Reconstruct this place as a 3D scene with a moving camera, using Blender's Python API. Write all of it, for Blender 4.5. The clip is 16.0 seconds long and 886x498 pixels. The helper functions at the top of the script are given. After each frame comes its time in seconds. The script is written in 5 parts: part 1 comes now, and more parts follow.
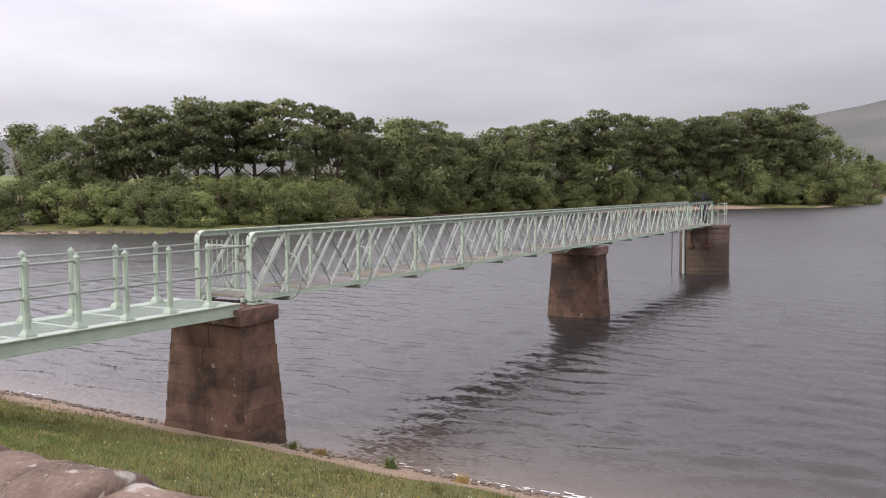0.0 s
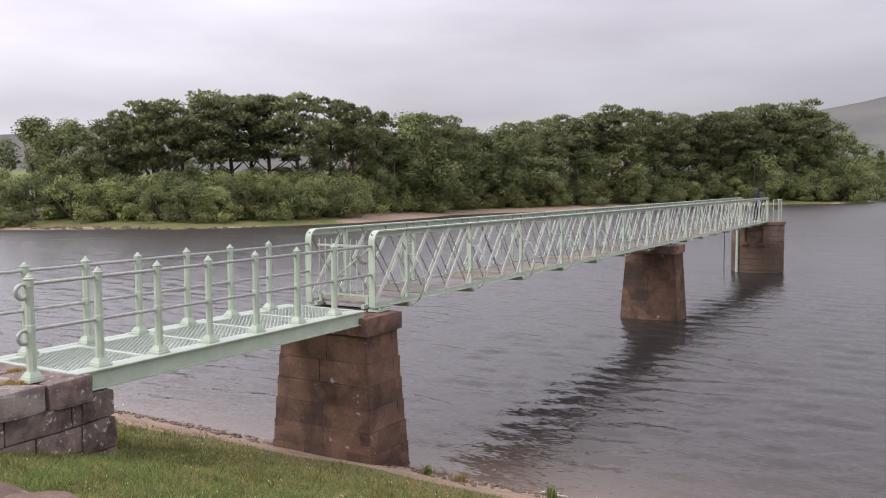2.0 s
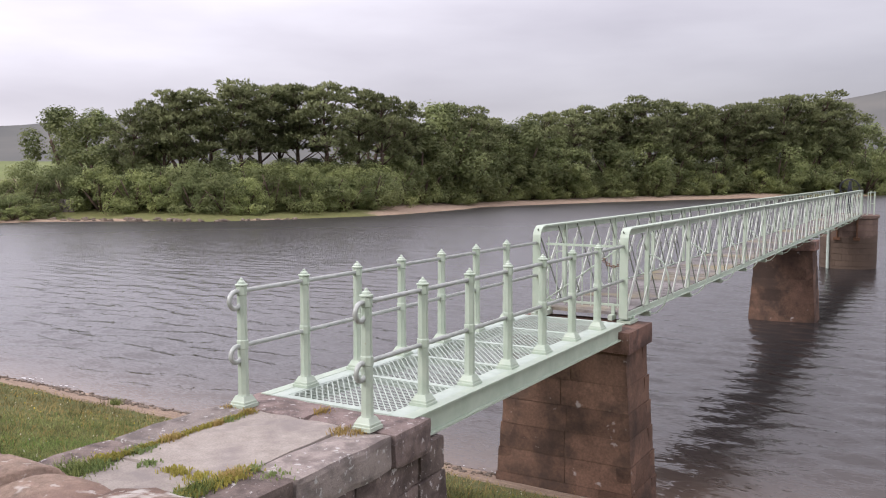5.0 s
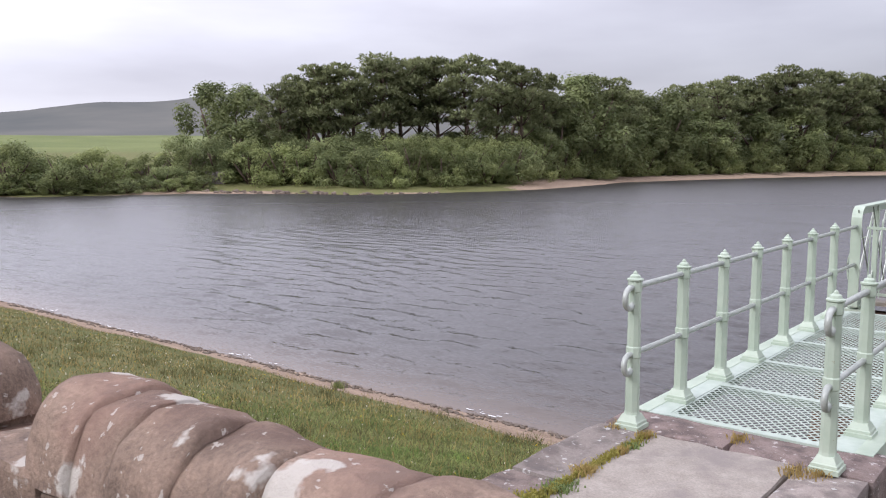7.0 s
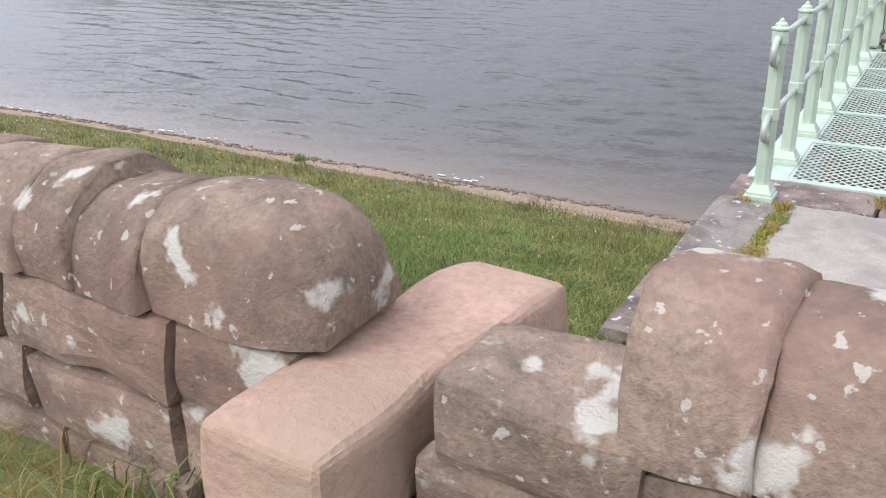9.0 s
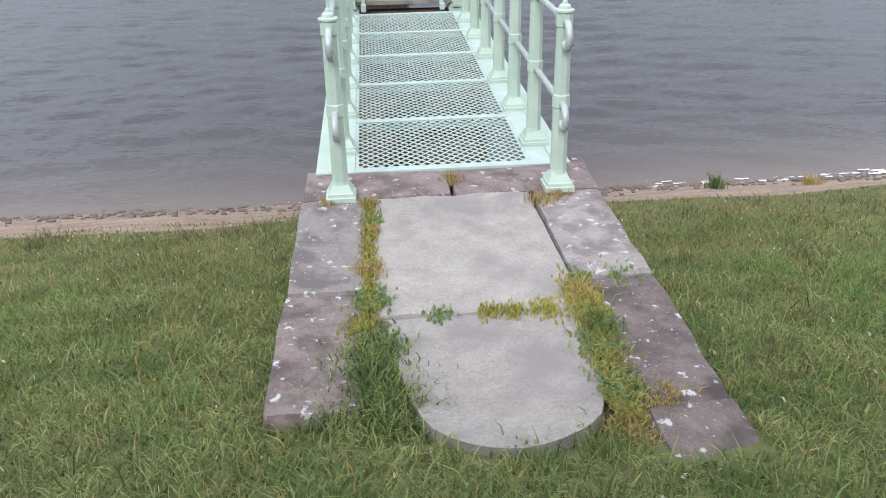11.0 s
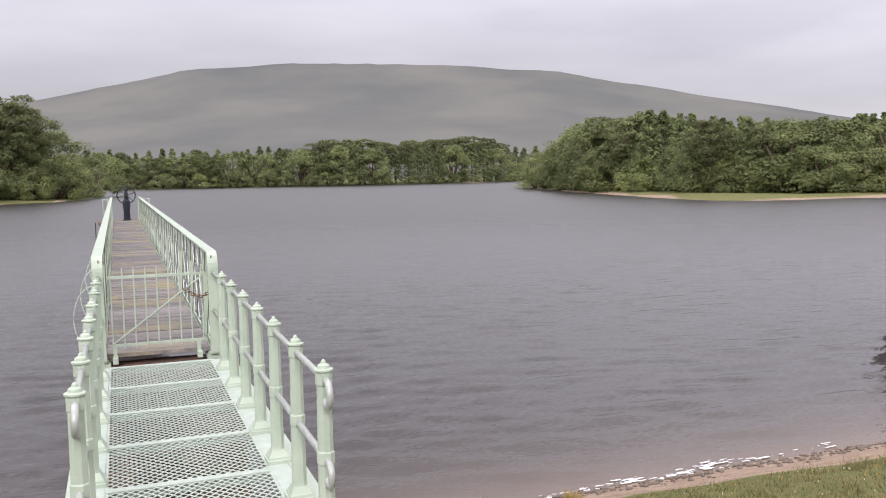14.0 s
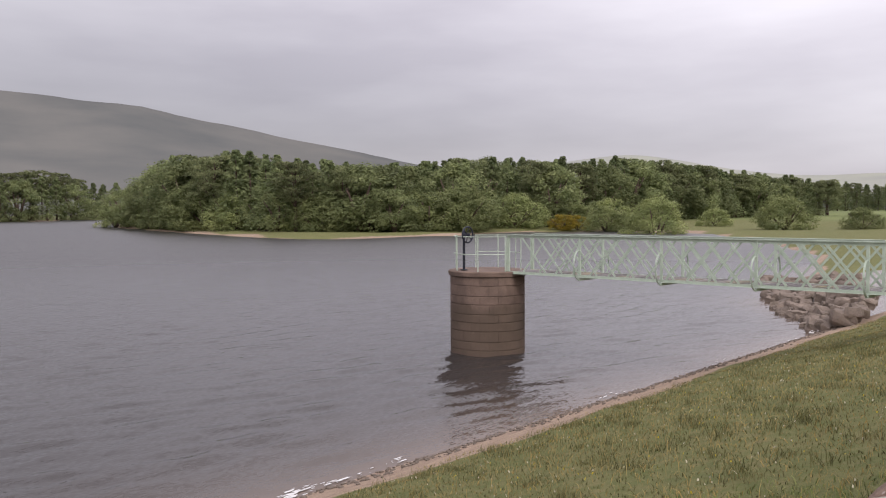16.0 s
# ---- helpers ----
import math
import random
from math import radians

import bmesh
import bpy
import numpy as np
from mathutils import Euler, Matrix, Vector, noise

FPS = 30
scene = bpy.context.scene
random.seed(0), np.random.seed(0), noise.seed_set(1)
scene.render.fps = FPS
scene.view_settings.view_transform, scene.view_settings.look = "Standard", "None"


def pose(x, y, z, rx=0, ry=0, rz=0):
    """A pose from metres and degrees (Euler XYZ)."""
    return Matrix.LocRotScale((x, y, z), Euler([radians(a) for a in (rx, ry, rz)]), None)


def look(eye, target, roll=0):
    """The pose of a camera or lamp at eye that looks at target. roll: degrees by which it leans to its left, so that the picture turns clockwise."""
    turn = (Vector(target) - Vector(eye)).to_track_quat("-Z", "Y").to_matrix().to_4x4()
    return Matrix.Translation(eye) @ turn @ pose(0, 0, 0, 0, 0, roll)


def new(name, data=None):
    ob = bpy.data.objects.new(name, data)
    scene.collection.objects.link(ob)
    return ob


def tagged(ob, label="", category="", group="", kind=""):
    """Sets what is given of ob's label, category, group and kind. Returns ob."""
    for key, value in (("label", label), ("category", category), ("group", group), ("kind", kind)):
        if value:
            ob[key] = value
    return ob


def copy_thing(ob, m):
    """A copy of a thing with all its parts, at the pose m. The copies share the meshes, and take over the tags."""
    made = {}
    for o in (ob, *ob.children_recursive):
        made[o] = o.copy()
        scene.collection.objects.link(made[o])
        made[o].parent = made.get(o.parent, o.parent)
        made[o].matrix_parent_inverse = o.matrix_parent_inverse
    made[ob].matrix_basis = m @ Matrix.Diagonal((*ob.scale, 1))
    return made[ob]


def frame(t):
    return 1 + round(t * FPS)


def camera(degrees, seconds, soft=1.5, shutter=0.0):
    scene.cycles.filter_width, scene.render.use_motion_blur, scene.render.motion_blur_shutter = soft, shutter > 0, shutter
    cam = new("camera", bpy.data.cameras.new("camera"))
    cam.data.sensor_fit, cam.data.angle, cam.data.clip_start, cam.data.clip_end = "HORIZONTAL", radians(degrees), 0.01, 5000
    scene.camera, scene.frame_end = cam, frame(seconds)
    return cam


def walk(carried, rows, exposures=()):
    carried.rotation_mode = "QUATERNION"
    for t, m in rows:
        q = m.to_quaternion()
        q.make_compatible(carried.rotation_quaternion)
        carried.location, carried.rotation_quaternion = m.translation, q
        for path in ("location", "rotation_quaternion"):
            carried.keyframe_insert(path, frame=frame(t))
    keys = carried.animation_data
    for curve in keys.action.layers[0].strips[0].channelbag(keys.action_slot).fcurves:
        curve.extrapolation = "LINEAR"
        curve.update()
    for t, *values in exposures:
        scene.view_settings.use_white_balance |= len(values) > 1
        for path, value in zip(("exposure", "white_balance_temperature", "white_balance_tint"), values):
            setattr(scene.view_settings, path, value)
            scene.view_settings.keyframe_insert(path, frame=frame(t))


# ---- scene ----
cam = camera(54.7, 16.0, soft=1.1)
PATH = [
    (0, (11.535, -5.537, 2.018), (10.523, -3.817, 1.877), -0.3),
    (0.5, (10.836, -5.515, 2.016), (9.826, -3.795, 1.872), -0.2),
    (1, (10.103, -5.423, 2.011), (9.093, -3.703, 1.865), -0.2),
    (1.5, (9.349, -5.411, 2.003), (8.34, -3.691, 1.855), -0.2),
    (2, (8.655, -5.319, 1.997), (7.645, -3.6, 1.846), -0.2),
    (2.5, (8.0, -5.336, 2.0), (6.991, -3.616, 1.845), -0.1),
    (3, (7.274, -5.294, 1.963), (6.265, -3.574, 1.806), -0.2),
    (3.2, (7.011, -5.327, 1.959), (6.0, -3.609, 1.801), -0.2),
    (5.5, (3.799, -5.319, 1.967), (2.775, -3.611, 1.79), -0.0),
    (6, (3.126, -5.314, 1.961), (2.037, -3.646, 1.784), 0.0),
    (6.5, (2.511, -5.361, 1.949), (1.318, -3.766, 1.77), 0.0),
    (7, (1.99, -5.384, 1.935), (0.742, -3.838, 1.706), -0.0),
    (7.5, (1.476, -5.452, 1.893), (0.192, -3.964, 1.523), 0.1),
    (8, (1.055, -5.548, 1.868), (-0.214, -4.123, 1.27), -0.1),
    (8.2, (0.901, -5.543, 1.864), (-0.359, -4.146, 1.187), -0.8),
    (10.3, (-0.396, -4.967, 1.862), (-0.490, -3.173, 0.987), -1.5),
    (10.5, (-0.43, -4.901, 1.89), (-0.449, -3.106, 1.009), -1.4),
    (11, (-0.42, -4.748, 1.964), (-0.281, -2.957, 1.082), -1.2),
    (11.5, (-0.404, -4.654, 2.018), (-0.145, -2.851, 1.193), -1.2),
    (12, (-0.428, -4.642, 2.098), (-0.087, -2.771, 1.48), -1.3),
    (12.5, (-0.45, -4.643, 2.138), (-0.076, -2.717, 1.746), -1.1),
    (13, (-0.432, -4.659, 2.142), (-0.033, -2.721, 1.85), -1.0),
    (13.5, (-0.413, -4.678, 2.141), (0.088, -2.755, 1.912), -0.9),
    (14, (-0.404, -4.723, 2.146), (0.303, -2.86, 1.972), -0.9),
    (14.5, (-0.372, -4.7, 2.139), (0.547, -2.928, 2.006), -0.8),
    (15, (-0.332, -4.729, 2.138), (0.804, -3.086, 2.028), -0.7),
    (15.5, (-0.259, -4.841, 2.099), (1.066, -3.346, 2.001), -0.5),
    (16, (-0.302, -4.824, 2.057), (1.179, -3.482, 1.965), -0.3),
]
walk(cam, [(t, look(eye, target, roll)) for t, eye, target, roll in PATH],
     [(0.0, 0.02, 6480, 15), (3.0, 0.06, 6480, 17), (5.3, 0.12, 6400, 17), (6.5, 0.05, 6300, 16), (7.5, 0.27, 6000, 14), (8.2, 0.44, 6050, 11), (10.3, 0.28, 5900, 5), (11.5, 0.27, 5550, 8), (12.3, 0.2, 5250, 14), (13.0, 0.25, 5750, 14), (13.5, 0.27, 6500, 15), (14.5, 0.15, 6500, 15), (15.0, -0.04, 6500, 16), (16.0, -0.2, 6520, 16)])


# ---- world, sun, exposure ----
world = bpy.data.worlds.new("world")
scene.world = world
world.use_nodes = True
wn, wl = world.node_tree.nodes, world.node_tree.links
wn.clear()
w_out = wn.new("ShaderNodeOutputWorld")
w_bg = wn.new("ShaderNodeBackground")
w_sky = wn.new("ShaderNodeTexSky")
w_sky.sky_type, w_sky.sun_disc = "NISHITA", False
w_sky.sun_elevation, w_sky.sun_rotation = radians(36), radians(200)
w_tc = wn.new("ShaderNodeTexCoord")
w_map = wn.new("ShaderNodeMapping")
w_map.inputs["Scale"].default_value = (1.0, 1.0, 4.5)
w_noise = wn.new("ShaderNodeTexNoise")
w_noise.inputs["Scale"].default_value = 2.2
w_noise.inputs["Detail"].default_value = 5
w_noise.inputs["Roughness"].default_value = 0.5
w_ramp = wn.new("ShaderNodeValToRGB")
w_ramp.color_ramp.elements[0].position, w_ramp.color_ramp.elements[0].color = 0.3, (0.50, 0.485, 0.525, 1)
w_ramp.color_ramp.elements[1].position, w_ramp.color_ramp.elements[1].color = 0.72, (0.72, 0.71, 0.745, 1)
w_sep = wn.new("ShaderNodeSeparateXYZ")
w_up = wn.new("ShaderNodeMapRange")
for key, value in (("From Min", 0.08), ("From Max", 1.0), ("To Min", 1.0), ("To Max", 4.6)):
    w_up.inputs[key].default_value = value
w_mul = wn.new("ShaderNodeVectorMath")
w_mul.operation = "MULTIPLY"
w_scale = wn.new("ShaderNodeVectorMath")
w_scale.operation = "MULTIPLY"
w_scale.inputs[1].default_value = (0.012, 0.012, 0.012)
w_add = wn.new("ShaderNodeVectorMath")
w_add.operation = "ADD"
wl.new(w_tc.outputs["Generated"], w_map.inputs["Vector"])
wl.new(w_map.outputs["Vector"], w_noise.inputs["Vector"])
wl.new(w_noise.outputs["Fac"], w_ramp.inputs["Fac"])
wl.new(w_tc.outputs["Generated"], w_sep.inputs["Vector"])
wl.new(w_sep.outputs["Z"], w_up.inputs["Value"])
w_sq = wn.new("ShaderNodeMath")
w_sq.operation = "MULTIPLY"
w_bank = wn.new("ShaderNodeMath")
w_bank.operation = "MULTIPLY_ADD"
w_bank.inputs[1].default_value, w_bank.inputs[2].default_value = 0.62, 0.64
w_dim = wn.new("ShaderNodeVectorMath")
w_dim.operation = "MULTIPLY"
wl.new(w_sep.outputs["X"], w_sq.inputs[0])
wl.new(w_sep.outputs["X"], w_sq.inputs[1])
w_west = wn.new("ShaderNodeMath")
w_west.operation = "MULTIPLY_ADD"
w_west.inputs[1].default_value = -0.2
wl.new(w_sep.outputs["X"], w_west.inputs[0])
wl.new(w_sq.outputs[0], w_west.inputs[2])
wl.new(w_west.outputs[0], w_bank.inputs[0])
wl.new(w_ramp.outputs["Color"], w_dim.inputs[0])
wl.new(w_bank.outputs[0], w_dim.inputs[1])
wl.new(w_dim.outputs["Vector"], w_mul.inputs[0])
wl.new(w_up.outputs["Result"], w_mul.inputs[1])
wl.new(w_sky.outputs["Color"], w_scale.inputs[0])
wl.new(w_mul.outputs["Vector"], w_add.inputs[0])
wl.new(w_scale.outputs["Vector"], w_add.inputs[1])
wl.new(w_add.outputs["Vector"], w_bg.inputs["Color"])
w_bg.inputs["Strength"].default_value = 1.0
wl.new(w_bg.outputs["Background"], w_out.inputs["Surface"])

sun = new("sun", bpy.data.lights.new("sun", "SUN"))
sun.data.energy, sun.data.angle, sun.data.color = 2.15, radians(25), (1.0, 0.97, 0.93)
sun.matrix_world = look((-7, -20, 15.5), (0, 0, 0))


# ---- materials ----
def material(name, rough=0.7, metal=0.0, spec=0.4):
    m = bpy.data.materials.new(name)
    m.use_nodes = True
    b = m.node_tree.nodes["Principled BSDF"]
    b.inputs["Roughness"].default_value = rough
    b.inputs["Metallic"].default_value = metal
    b.inputs["Specular IOR Level"].default_value = spec
    return m, m.node_tree.nodes, m.node_tree.links, b


def noise_node(n, l, scale, detail=4, rough=0.6, coord="Object", stretch=None):
    tc = n.new("ShaderNodeTexCoord")
    if coord == "Position":
        tc = n.new("ShaderNodeNewGeometry")
    out = tc.outputs[coord]
    if stretch:
        mp = n.new("ShaderNodeMapping")
        mp.inputs["Scale"].default_value = stretch
        l.new(out, mp.inputs["Vector"])
        out = mp.outputs["Vector"]
    t = n.new("ShaderNodeTexNoise")
    t.inputs["Scale"].default_value, t.inputs["Detail"].default_value, t.inputs["Roughness"].default_value = scale, detail, rough
    l.new(out, t.inputs["Vector"])
    return t.outputs["Fac"]


def ramp(n, l, fac, stops):
    r = n.new("ShaderNodeValToRGB")
    els = r.color_ramp.elements
    while len(els) < len(stops):
        els.new(0.5)
    for e, (p, c) in zip(els, stops):
        e.position, e.color = p, (*c, 1)
    l.new(fac, r.inputs["Fac"])
    return r.outputs["Color"]


def mix(n, l, fac, a, b, how="MIX"):
    m = n.new("ShaderNodeMix")
    m.data_type, m.blend_type = "RGBA", how
    for sock, value in ((m.inputs[0], fac), (m.inputs[6], a), (m.inputs[7], b)):
        if isinstance(value, (int, float)):
            sock.default_value = value
        elif isinstance(value, tuple):
            sock.default_value = (*value, 1)
        else:
            l.new(value, sock)
    return m.outputs[2]


def bump(n, l, b, height, strength=0.3, distance=0.01):
    k = n.new("ShaderNodeBump")
    k.inputs["Strength"].default_value, k.inputs["Distance"].default_value = strength, distance
    l.new(height, k.inputs["Height"])
    l.new(k.outputs["Normal"], b.inputs["Normal"])


def vary(n, l, colour, low=0.8, high=1.2, island=False):
    """Each piece a little lighter or darker than the next."""
    if island:
        src = n.new("ShaderNodeNewGeometry").outputs["Random Per Island"]
    else:
        src = n.new("ShaderNodeObjectInfo").outputs["Random"]
    grey = ramp(n, l, src, [(0, (low, low, low)), (1, (high, high, high))])
    return mix(n, l, 1.0, colour, grey, "MULTIPLY")


def stone_material(name, dark, light, lichen, lichen_amount=0.62, scale=6.0, coord="Object", rough=0.9, stain=None, patch=1.7):
    m, n, l, b = material(name, rough, 0, 0.25)
    c = ramp(n, l, noise_node(n, l, scale, 6, 0.65, coord), [(0.3, dark), (0.7, light)])
    fine = noise_node(n, l, scale * 12, 4, 0.7, coord)
    c = mix(n, l, 0.34, c, ramp(n, l, fine, [(0.3, tuple(v * 0.6 for v in dark)), (0.7, tuple(min(1, v * 1.25) for v in light))]))
    if stain:
        s = noise_node(n, l, scale * 0.35, 5, 0.6, coord)
        c = mix(n, l, ramp(n, l, s, [(0.48, (0, 0, 0)), (0.62, (0.8, 0.8, 0.8))]), c, stain)
    if stain and lichen:
        grime = noise_node(n, l, scale * 0.7, 6, 0.7, "Position")
        c = mix(n, l, ramp(n, l, grime, [(0.46, (0, 0, 0)), (0.64, (0.5, 0.5, 0.5))]), c, tuple(0.35 * v + 0.25 * sum(dark) / 3 for v in dark))
    c = vary(n, l, c, 0.78, 1.2)
    if lichen:
        spots = noise_node(n, l, scale * patch, 4, 0.55, coord)
        c = mix(n, l, ramp(n, l, spots, [(lichen_amount, (0, 0, 0)), (lichen_amount + 0.045, (0.8, 0.8, 0.8))]), c, lichen)
    if lichen:
        dots = noise_node(n, l, scale * 5, 3, 0.5, coord)
        c = mix(n, l, ramp(n, l, dots, [(lichen_amount + 0.06, (0, 0, 0)), (lichen_amount + 0.09, (0.6, 0.6, 0.6))]), c, lichen)
    l.new(c, b.inputs["Base Color"])
    bump(n, l, b, mix(n, l, 0.5, fine, noise_node(n, l, scale * 2, 5, 0.6, coord)), 0.7, 0.02)
    return m


SANDSTONE = stone_material("weathered_sandstone", (0.10, 0.072, 0.055), (0.30, 0.215, 0.165), (0.44, 0.415, 0.375), 0.595, 6.5, "Position", stain=(0.24, 0.150, 0.115), patch=0.95)
PINKSTONE = stone_material("dressed_pink_sandstone", (0.215, 0.138, 0.105), (0.36, 0.240, 0.185), None, scale=4, stain=(0.23, 0.165, 0.12))
PIERSTONE = stone_material("pier_sandstone", (0.074, 0.044, 0.031), (0.182, 0.110, 0.077), (0.35, 0.32, 0.30), 0.69, 2.2, "Position", stain=(0.045, 0.032, 0.025))
CAPSTONE = stone_material("red_cap_stone", (0.11, 0.062, 0.047), (0.235, 0.140, 0.108), (0.42, 0.39, 0.36), 0.66, 5, "Position", stain=(0.07, 0.05, 0.042))
KERBSTONE = stone_material("weathered_kerb", (0.105, 0.078, 0.068), (0.235, 0.185, 0.165), (0.48, 0.46, 0.44), 0.625, 7, "Position", stain=(0.075, 0.056, 0.05), patch=2.2)
TOWERSTONE = stone_material("tower_stone", (0.09, 0.062, 0.048), (0.19, 0.135, 0.105), (0.33, 0.27, 0.24), 0.70, 2.4, "Position", stain=(0.07, 0.05, 0.04))
n, l = TOWERSTONE.node_tree.nodes, TOWERSTONE.node_tree.links
b = n["Principled BSDF"]
dry = b.inputs["Base Color"].links[0].from_socket
up = n.new("ShaderNodeSeparateXYZ")
l.new(n.new("ShaderNodeNewGeometry").outputs["Position"], up.inputs["Vector"])
tide = n.new("ShaderNodeMath")
tide.operation = "MULTIPLY_ADD"
tide.inputs[1].default_value = 0.9
l.new(noise_node(n, l, 1.1, 4, 0.6, "Position"), tide.inputs[0])
l.new(up.outputs["Z"], tide.inputs[2])
wet = n.new("ShaderNodeMapRange")
for key, value in (("From Min", -0.72), ("From Max", -0.55), ("To Min", 0.75), ("To Max", 0.0)):
    wet.inputs[key].default_value = value
l.new(tide.outputs[0], wet.inputs["Value"])
stone = mix(n, l, 0.3, dry, (0.20, 0.138, 0.108))
l.new(mix(n, l, wet.outputs["Result"], stone, (0.088, 0.064, 0.046)), b.inputs["Base Color"])
SLAB = stone_material("slab_sandstone", (0.19, 0.160, 0.145), (0.29, 0.250, 0.225), (0.46, 0.45, 0.43), 0.62, 9, "Position", stain=(0.14, 0.112, 0.102))
SLAB_PALE = stone_material("slab_concrete", (0.19, 0.165, 0.145), (0.32, 0.285, 0.25), None, scale=6, coord="Position", stain=(0.19, 0.165, 0.155))
RED_KERB = stone_material("red_sandstone", (0.13, 0.095, 0.086), (0.25, 0.195, 0.178), (0.45, 0.42, 0.40), 0.62, 8, "Position", stain=(0.10, 0.075, 0.068))
BOULDER = stone_material("brown_boulders", (0.085, 0.068, 0.055), (0.22, 0.175, 0.14), None, scale=3, coord="Position")
MORTAR, n, l, b = material("lime_mortar", 0.95)
l.new(ramp(n, l, noise_node(n, l, 20, 4), [(0.3, (0.10, 0.075, 0.06)), (0.7, (0.24, 0.19, 0.15))]), b.inputs["Base Color"])

PAINT, n, l, b = material("pale_green_paint", 0.45, 0, 0.4)
c = ramp(n, l, noise_node(n, l, 5, 5, 0.6, "Position"), [(0.3, (0.32, 0.385, 0.305)), (0.7, (0.41, 0.47, 0.385))])
worn = noise_node(n, l, 17, 6, 0.7, "Position")
c = mix(n, l, ramp(n, l, worn, [(0.66, (0, 0, 0)), (0.72, (0.7, 0.7, 0.7))]), c, (0.27, 0.27, 0.19))
l.new(c, b.inputs["Base Color"])
bump(n, l, b, noise_node(n, l, 60, 3, 0.5, "Position"), 0.15, 0.004)

DECKPAINT, n, l, b = material("pale_deck_paint", 0.5, 0, 0.4)
c = ramp(n, l, noise_node(n, l, 9, 5, 0.6, "Position"), [(0.3, (0.33, 0.39, 0.335)), (0.7, (0.41, 0.465, 0.41))])
l.new(c, b.inputs["Base Color"])

# bridge paint for the tie bars, their shade put into a darker colour
SHADEPAINT, n, l, b = material("weathered_tie_paint", 0.6, 0, 0.3)
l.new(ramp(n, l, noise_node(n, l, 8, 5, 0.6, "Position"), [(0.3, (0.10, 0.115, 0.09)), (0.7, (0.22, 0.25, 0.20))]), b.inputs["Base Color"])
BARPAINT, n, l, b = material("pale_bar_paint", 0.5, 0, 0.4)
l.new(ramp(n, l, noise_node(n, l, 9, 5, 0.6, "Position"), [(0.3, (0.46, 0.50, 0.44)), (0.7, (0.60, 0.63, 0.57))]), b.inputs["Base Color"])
RAILPAINT, n, l, b = material("worn_rail_paint", 0.38, 0.15, 0.5)
c = ramp(n, l, noise_node(n, l, 14, 5, 0.65, "Position"), [(0.3, (0.27, 0.29, 0.265)), (0.7, (0.42, 0.44, 0.41))])
l.new(c, b.inputs["Base Color"])
RUST, n, l, b = material("rusted_iron", 0.85, 0.2)
l.new(ramp(n, l, noise_node(n, l, 30, 5), [(0.3, (0.07, 0.04, 0.03)), (0.7, (0.2, 0.10, 0.05))]), b.inputs["Base Color"])
IRON, n, l, b = material("black_iron", 0.5, 0.3)
l.new(ramp(n, l, noise_node(n, l, 12, 4), [(0.3, (0.012, 0.014, 0.022)), (0.7, (0.03, 0.033, 0.045))]), b.inputs["Base Color"])

PLANK, n, l, b = material("weathered_planks", 0.85, 0, 0.25)
c = ramp(n, l, noise_node(n, l, 3, 5, 0.65, "Position", (3, 20, 3)), [(0.3, (0.115, 0.105, 0.103)), (0.7, (0.245, 0.228, 0.218))])
c = vary(n, l, c, 0.7, 1.25)
moss = noise_node(n, l, 0.6, 4, 0.6, "Position")
c = mix(n, l, ramp(n, l, moss, [(0.5, (0, 0, 0)), (0.66, (0.55, 0.55, 0.55))]), c, (0.30, 0.25, 0.10))
l.new(c, b.inputs["Base Color"])
bump(n, l, b, noise_node(n, l, 6, 5, 0.6, "Position", (3, 20, 3)), 0.4, 0.01)

BARK, n, l, b = material("pine_bark", 0.95, 0, 0.2)
l.new(ramp(n, l, noise_node(n, l, 2.5, 5), [(0.3, (0.055, 0.04, 0.032)), (0.7, (0.15, 0.105, 0.08))]), b.inputs["Base Color"])


def leaf_material(name, dark, light, low=0.75, high=1.3, leaf=0.2, patch=0.45):
    m, n, l, b = material(name, 0.7, 0, 0.2)
    c = ramp(n, l, noise_node(n, l, patch, 4, 0.6), [(0.3, dark), (0.7, light)])
    c = vary(n, l, c, low, high)
    c = vary(n, l, c, 1 - leaf, 1 + leaf, island=True)
    l.new(c, b.inputs["Base Color"])
    tr = n.new("ShaderNodeBsdfTranslucent")
    l.new(c, tr.inputs["Color"])
    ms = n.new("ShaderNodeMixShader")
    ms.inputs["Fac"].default_value = 0.45
    l.new(b.outputs["BSDF"], ms.inputs[1])
    l.new(tr.outputs["BSDF"], ms.inputs[2])
    l.new(ms.outputs["Shader"], n["Material Output"].inputs["Surface"])
    return m


NEEDLE = leaf_material("pine_needles", (0.142, 0.165, 0.078), (0.275, 0.295, 0.140), 0.78, 1.25)
SPRUCE = leaf_material("spruce_needles", (0.112, 0.145, 0.066), (0.235, 0.265, 0.118))
LEAF = leaf_material("broad_leaves", (0.125, 0.158, 0.068), (0.250, 0.272, 0.118), 0.65, 1.3)
SALLOW = leaf_material("willow_leaves", (0.155, 0.190, 0.075), (0.31, 0.335, 0.135), 0.65, 1.3)
GORSE = leaf_material("yellow_blossom", (0.16, 0.13, 0.02), (0.34, 0.25, 0.03))
BLADE = leaf_material("grass_blades", (0.095, 0.135, 0.038), (0.255, 0.275, 0.102), 0.9, 1.1, 0.55, 2.2)
OLIVEBLADE = leaf_material("slope_grass_blades", (0.080, 0.088, 0.030), (0.190, 0.168, 0.075), 0.9, 1.1, 0.5, 1.6)
LUSH = leaf_material("lush_grass_blades", (0.105, 0.170, 0.045), (0.200, 0.280, 0.080), 0.9, 1.1, 0.45)
